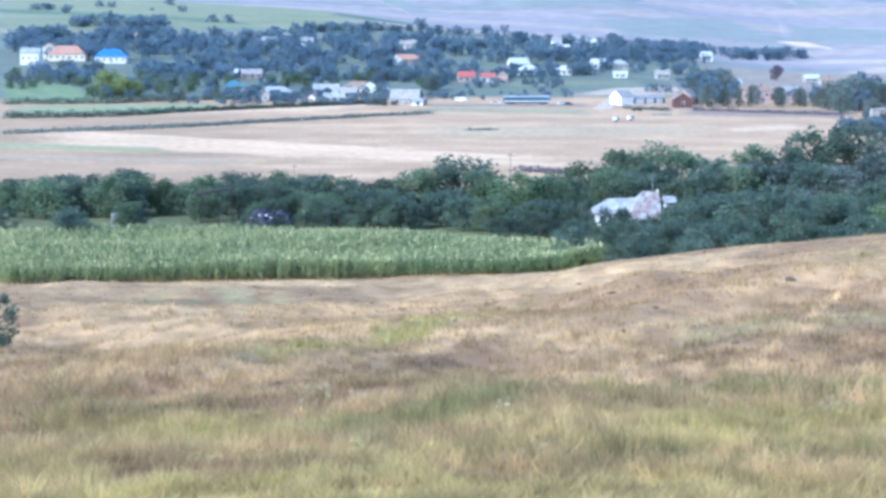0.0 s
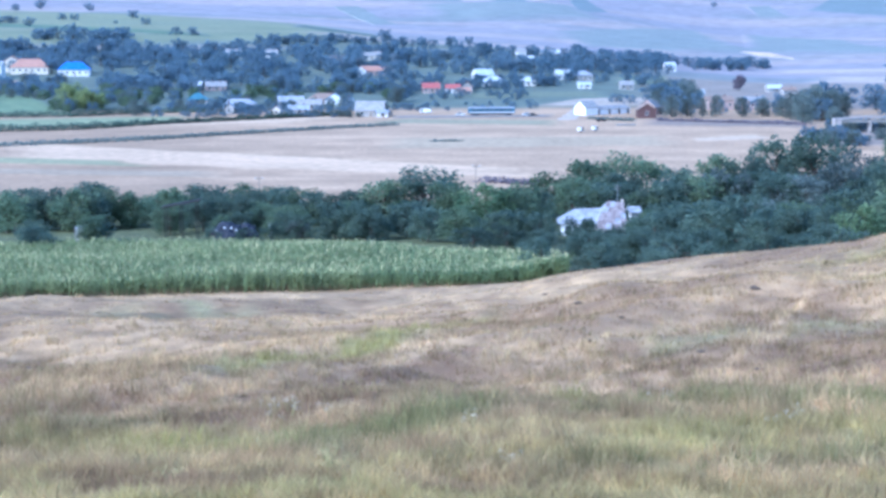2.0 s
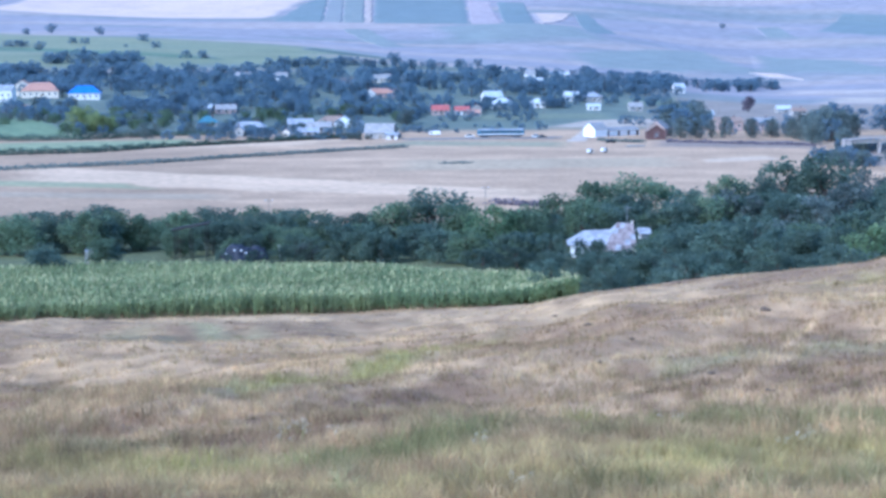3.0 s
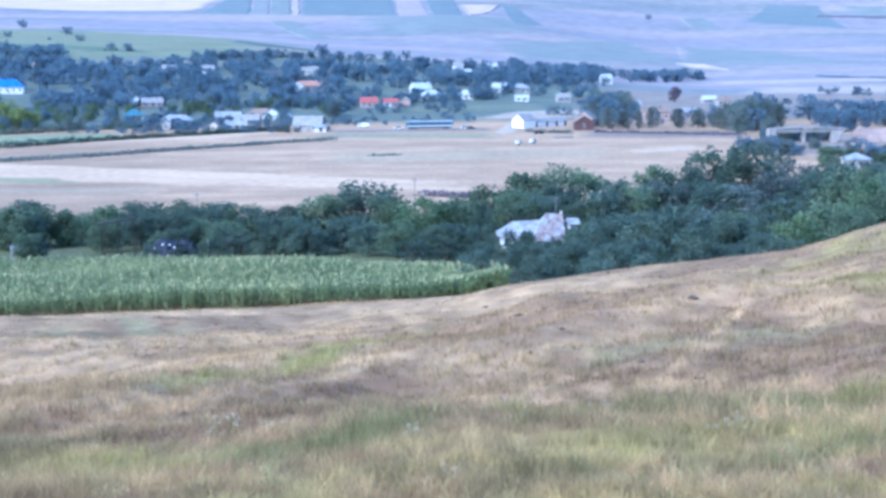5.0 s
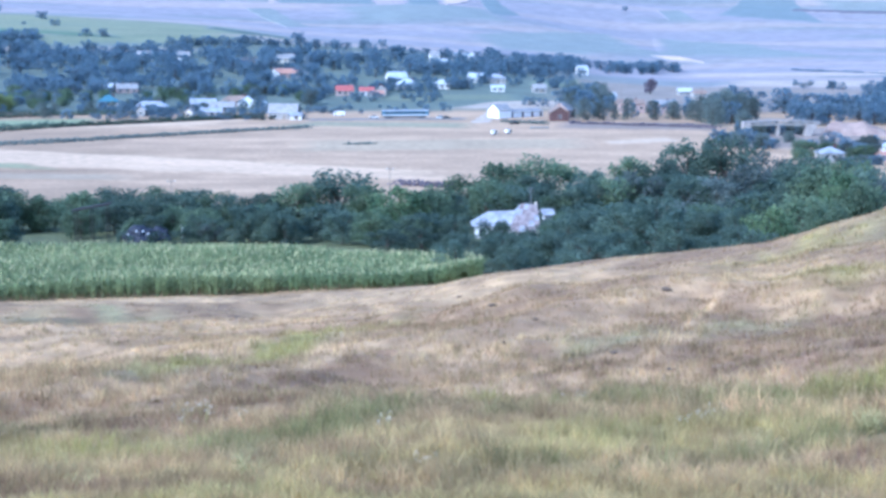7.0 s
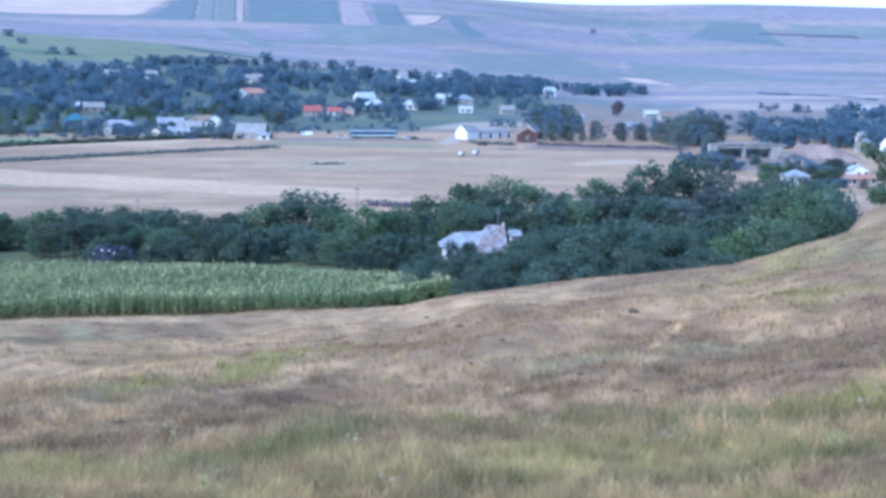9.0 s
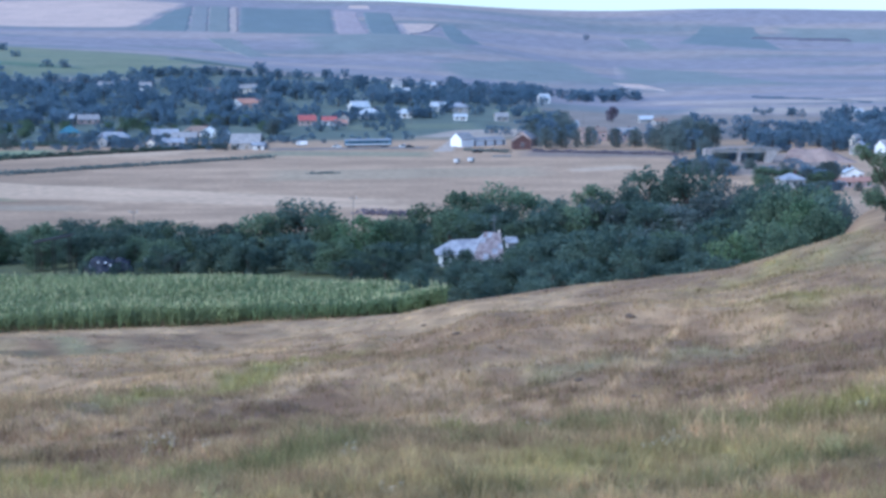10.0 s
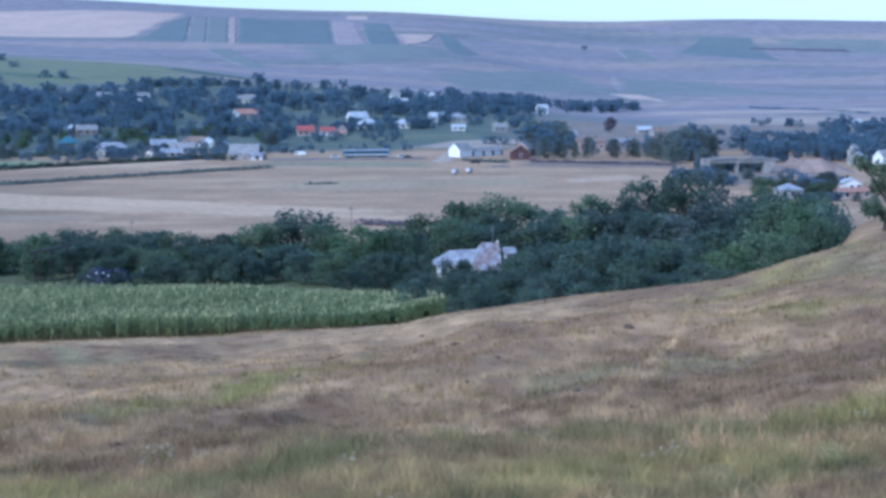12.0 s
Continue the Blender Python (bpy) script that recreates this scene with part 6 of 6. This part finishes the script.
# ---- maize ----
def maize(corners, n, seed, leaf):
    rng = np.random.default_rng(seed)
    a, b, c, d = (np.array(p) for p in corners)
    u, v = rng.uniform(0, 1, n), rng.uniform(0, 1, n)
    v = np.round(v * 46) / 46 + rng.normal(size=n) * 0.007
    p = a * ((1 - u) * (1 - v))[:, None] + b * (u * (1 - v))[:, None] + c * (u * v)[:, None] + d * ((1 - u) * v)[:, None]
    z = ground_z(p[:, 0], p[:, 1])
    tall = np.interp(np.degrees(np.arctan2(p[:, 0], p[:, 1])), [-4.5, 0.5], [1.0, 0.82]) * (1.75 + 0.25 * np.sin(p[:, 0] * 0.12) * np.sin(p[:, 1] * 0.2) + rng.normal(size=n) * 0.14)
    quads = []
    for i in range(6):
        t = rng.uniform(0, 2 * math.pi, n)
        h0 = tall * (0.25 + 0.13 * i)
        L = rng.uniform(0.45, 0.75, n)
        dx, dy = np.cos(t), np.sin(t)
        w = 0.055
        def at(f, g, s):
            return np.stack([p[:, 0] + dx * L * f - dy * w * s, p[:, 1] + dy * L * f + dx * w * s, z + h0 + g * L], -1)
        quads.append(np.stack([at(0, 0, -0.5), at(0, 0, 0.5), at(0.5, 0.42, 1.0), at(0.5, 0.42, -1.0)], 1))
        quads.append(np.stack([at(0.5, 0.42, -1.0), at(0.5, 0.42, 1.0), at(1.0, 0.12, 0.2), at(1.0, 0.12, -0.2)], 1))
    t = rng.uniform(0, math.pi, n)
    dx, dy = np.cos(t) * 0.025, np.sin(t) * 0.025
    st = np.stack([np.stack([p[:, 0] - dx, p[:, 1] - dy, z], -1), np.stack([p[:, 0] + dx, p[:, 1] + dy, z], -1),
                   np.stack([p[:, 0] + dx, p[:, 1] + dy, z + tall], -1), np.stack([p[:, 0] - dx, p[:, 1] - dy, z + tall], -1)], 1)
    quads.append(st)
    tas = []
    for i in range(2):
        t = rng.uniform(0, 2 * math.pi, n)
        ex, ey = np.cos(t), np.sin(t)
        r, top = 0.12, rng.uniform(0.22, 0.36, n)
        keep = rng.uniform(0, 1, n) < 0.2
        tas.append(np.stack([np.stack([p[:, 0] - ey * 0.03, p[:, 1] + ex * 0.03, z + tall * 0.97], -1),
                             np.stack([p[:, 0] + ey * 0.03, p[:, 1] - ex * 0.03, z + tall * 0.97], -1),
                             np.stack([p[:, 0] + ex * r + ey * 0.03, p[:, 1] + ey * r - ex * 0.03, z + tall + top], -1),
                             np.stack([p[:, 0] + ex * r - ey * 0.03, p[:, 1] + ey * r + ex * 0.03, z + tall + top], -1)], 1)[keep])
    v = np.concatenate(quads + tas).reshape(-1, 3)
    nq, ng = len(v) // 4, sum(len(q) for q in quads)
    me = bpy.data.meshes.new("maize")
    me.vertices.add(len(v))
    me.vertices.foreach_set("co", v.ravel())
    me.loops.add(len(v))
    me.loops.foreach_set("vertex_index", np.arange(len(v), dtype=np.int32))
    me.polygons.add(nq)
    me.polygons.foreach_set("loop_start", np.arange(0, 4 * nq, 4, dtype=np.int32))
    me.polygons.foreach_set("material_index", (np.arange(nq) >= ng).astype(np.int32))
    me.update(calc_edges=True)
    me.materials.append(leaf)
    me.materials.append(M_TASSEL)
    tagged(new("maize", me), "dense stand of green maize with pale tassels", "crop", kind="stuff")


maize(((-43.9, 145.5), (-4.6, 151.9), (-5.9, 195.9), (-59.5, 197.2)), 13000, 3, M_CORN)
maize(((-4.6, 151.9), (14.9, 136.2), (16.0, 157.2), (-5.9, 195.9)), 5200, 4, M_CORN_DEEP)


# ---- meadow grass ----
def meadow_grass(n, seed, w0, w1, bunch=1):
    """Bent tapering blades over the slope below the camera; fewer and coarser further off."""
    rng = np.random.default_rng(seed)
    a = np.radians(rng.uniform(-19, 26, n))
    d = 18 / rng.uniform(w0, w1, n)
    x, y = d * np.sin(a), d * np.cos(a)
    shade, lusher = np.ones(n), np.zeros(n)
    if bunch > 1:
        own = np.repeat(np.arange(0, n, bunch), bunch)[:n]
        wide = (0.05 + 0.0016 * d[own]) * rng.uniform(0.5, 1.5, n)[own]
        x, y = x[own] + rng.normal(size=n) * wide, y[own] + rng.normal(size=n) * wide
        d, a = np.hypot(x, y), np.arctan2(x, y)
        shade, lusher = rng.choice((0.68, 0.82, 0.95, 1.15), n)[own], rng.uniform(0, 0.4, n)[own]
    dc = np.interp(np.degrees(a), AZ, CREST_D)
    keep = d < dc + 6
    x, y, d, shade, lusher = x[keep], y[keep], d[keep], shade[keep], lusher[keep]
    n = len(x)
    col, tall = meadow_cover(x, y)
    # farther blades are painted lighter to offset the shade on their upright faces
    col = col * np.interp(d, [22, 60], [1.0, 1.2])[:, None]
    clump = 0.5 + 0.5 * np.sin(x * 2.3 + np.sin(y * 1.7) * 2) * np.sin(y * 1.9 + np.cos(x * 1.3) * 2)
    tuft = np.sin(x * 5.1 + 2.0 * np.sin(y * 1.3)) * np.sin(y * 2.1 + 1.5 * np.sin(x * 2.7)) + 0.6 * np.sin(x * 9.7 - y * 3.3 + 2 * np.sin(y * 2.9))
    near = np.interp(d, [14, 45], [1.0, 0.35])
    col = col * (1 + 0.20 * np.clip(tuft, -1, 1) * near)[:, None]
    sappy = (np.clip(np.sin(x * 2.9 + 1.0 + np.sin(y * 1.1)) * np.sin(y * 1.6 - x * 0.8) - 0.25, 0, 1) * 0.7 * near)[:, None]
    col = col + (SEDGE * 1.05 - col) * sappy
    col = (col + (DEEP - col) * lusher[:, None]) * shade[:, None]
    h = (1.0 if bunch == 1 else 1.5) * tall * rng.uniform(0.55, 1.35, n) * (0.38 + 0.55 * clump) * np.interp(d, [25, 80], [1.0, 0.6])
    wid = np.maximum(0.005, d * 0.00025) * rng.uniform(0.7, 1.3, n)
    t, lean = rng.uniform(0, 2 * math.pi, n), rng.uniform(0.15, 0.8, n) * h
    face = rng.uniform(0, 2 * math.pi, n)
    fx, fy = np.cos(face) * wid, np.sin(face) * wid
    z = ground_z(x, y) - 0.02
    lx, ly = np.cos(t) * lean, np.sin(t) * lean
    def at(s, f, g, k):
        return np.stack([x + lx * f + s * fx * k, y + ly * f + s * fy * k, z + h * g], -1)
    v = np.stack([at(-1, 0, 0, 1), at(1, 0, 0, 1), at(1, 0.35, 0.6, 0.8), at(-1, 0.35, 0.6, 0.8), at(1, 1, 0.98, 0.15), at(-1, 1, 0.98, 0.15)], 1).reshape(-1, 3)
    base = np.arange(n)[:, None] * 6
    loops = np.concatenate([base + np.array((0, 1, 2, 3)), base + np.array((3, 2, 4, 5))], 1).ravel()
    me = bpy.data.meshes.new("grass")
    me.vertices.add(len(v))
    me.vertices.foreach_set("co", v.ravel())
    me.loops.add(len(loops))
    me.loops.foreach_set("vertex_index", loops.astype(np.int32))
    me.polygons.add(2 * n)
    me.polygons.foreach_set("loop_start", np.arange(0, 8 * n, 4, dtype=np.int32))
    me.update(calc_edges=True)
    dry = (rng.uniform(0, 1, n) < 0.25)[:, None]
    col = np.where(dry, col * 0.7 + STRAW * 0.33, col)
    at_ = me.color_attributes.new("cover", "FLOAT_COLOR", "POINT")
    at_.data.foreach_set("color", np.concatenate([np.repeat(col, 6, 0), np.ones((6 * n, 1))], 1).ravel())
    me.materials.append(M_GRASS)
    tagged(new("grass", me), "dry straw-coloured and green meadow grass on the slope", "grass", kind="stuff")


meadow_grass(165000, 7, 0.42, 1.5)
meadow_grass(90000, 8, 0.10, 0.42)
meadow_grass(63000, 9, 0.13, 0.85, 9)


# ---- small things on the meadow ----
def clod(p, wide, high):
    """A dark lump of bare earth thrown up on the slope."""
    bm = bmesh.new()
    bmesh.ops.create_icosphere(bm, subdivisions=2, radius=1.0)
    for v in bm.verts:
        n = noise.noise(v.co * 1.7 + Vector((p[0], p[1], 0)))
        v.co = Vector((v.co.x * wide * (1 + 0.3 * n), v.co.y * wide * 0.7 * (1 + 0.3 * n), max(-0.3, v.co.z) * high * (1 + 0.5 * n)))
    ob = part("earth_mound", bm, M_SOIL, None)
    ob.matrix_basis = pose(p[0], p[1], z_at(*p) + 0.02)
    tagged(ob, "small dark mound of bare earth in the grass", "mound", "earth mounds")


M_SOIL = material("bare_soil", (0.10, 0.075, 0.055), (0.15, 0.11, 0.08), 3, 0.95, 0.6)
for spot, wide, high in (((4.5, 36.7), 0.22, 0.16), ((5.7, 49.4), 0.45, 0.16), ((7.4, 79.6), 0.4, 0.14), ((10.8, 45.8), 0.4, 0.25), ((19.2, 108.4), 0.3, 0.3),
                         ((6.0, 41.3), 0.25, 0.15), ((7.2, 30.0), 0.3, 0.1), ((6.6, 33.0), 0.25, 0.12)):
    clod(spot, wide * 0.42, high * 0.45)


def weed(p, high, seed, label, blossom=True):
    """A tall weed: thin bent stems with small leaves and pale flower heads."""
    rng = np.random.default_rng(seed)
    root = new("weed")
    for i in range(5):
        t, r = rng.uniform(0, 6.28), rng.uniform(0.05, 0.22)
        tip = Vector((math.cos(t) * r, math.sin(t) * r, high * rng.uniform(0.7, 1.0)))
        v, f = tube([Vector((0, 0, 0)), tip * 0.5 + Vector((0, 0, 0.05)), tip], [0.005, 0.004, 0.003], 5)
        st = mesh_object("stem", v, f, M_STEM, root)
        if blossom:
            c = np.array(tip) + rng.normal(size=(10, 3)) * 0.02
            quad_cloud("blossom", c, np.full(10, 0.010), rng, M_CREAM, st)
        else:
            c = np.array(tip) * rng.uniform(0.2, 1, (40, 1)) + rng.normal(size=(40, 3)) * 0.05
            quad_cloud("foliage", c, np.full(40, 0.014), rng, M_STEM, st)
    root.matrix_basis = pose(p[0], p[1], z_at(*p) - 0.02)
    tagged(root, label, "weed", "meadow weeds")


M_STEM = material("weed_stem", (0.33, 0.30, 0.13), (0.42, 0.37, 0.17), 3, 0.85, 0)
for i, spot in enumerate(((-2.1, 22.7), (-1.9, 23.0), (-1.8, 22.4), (-1.2, 22.2), (-2.0, 21.7), (0.9, 20.1), (1.1, 16.1), (5.0, 19.7), (5.9, 21.5), (5.4, 20.1), (4.0, 23.3), (9.6, 23.8))):
    weed(spot, 0.28, 100 + i, "thin meadow weed with small white flower heads")
for i, (spot, high) in enumerate((((-0.9, 15.8), 0.42), ((-0.8, 15.5), 0.36), ((-2.6, 15.8), 0.24), ((7.3, 19.1), 0.4), ((7.3, 19.0), 0.4))):
    weed(spot, high, 130 + i, "leafy grey-green thistle standing in the grass", False)
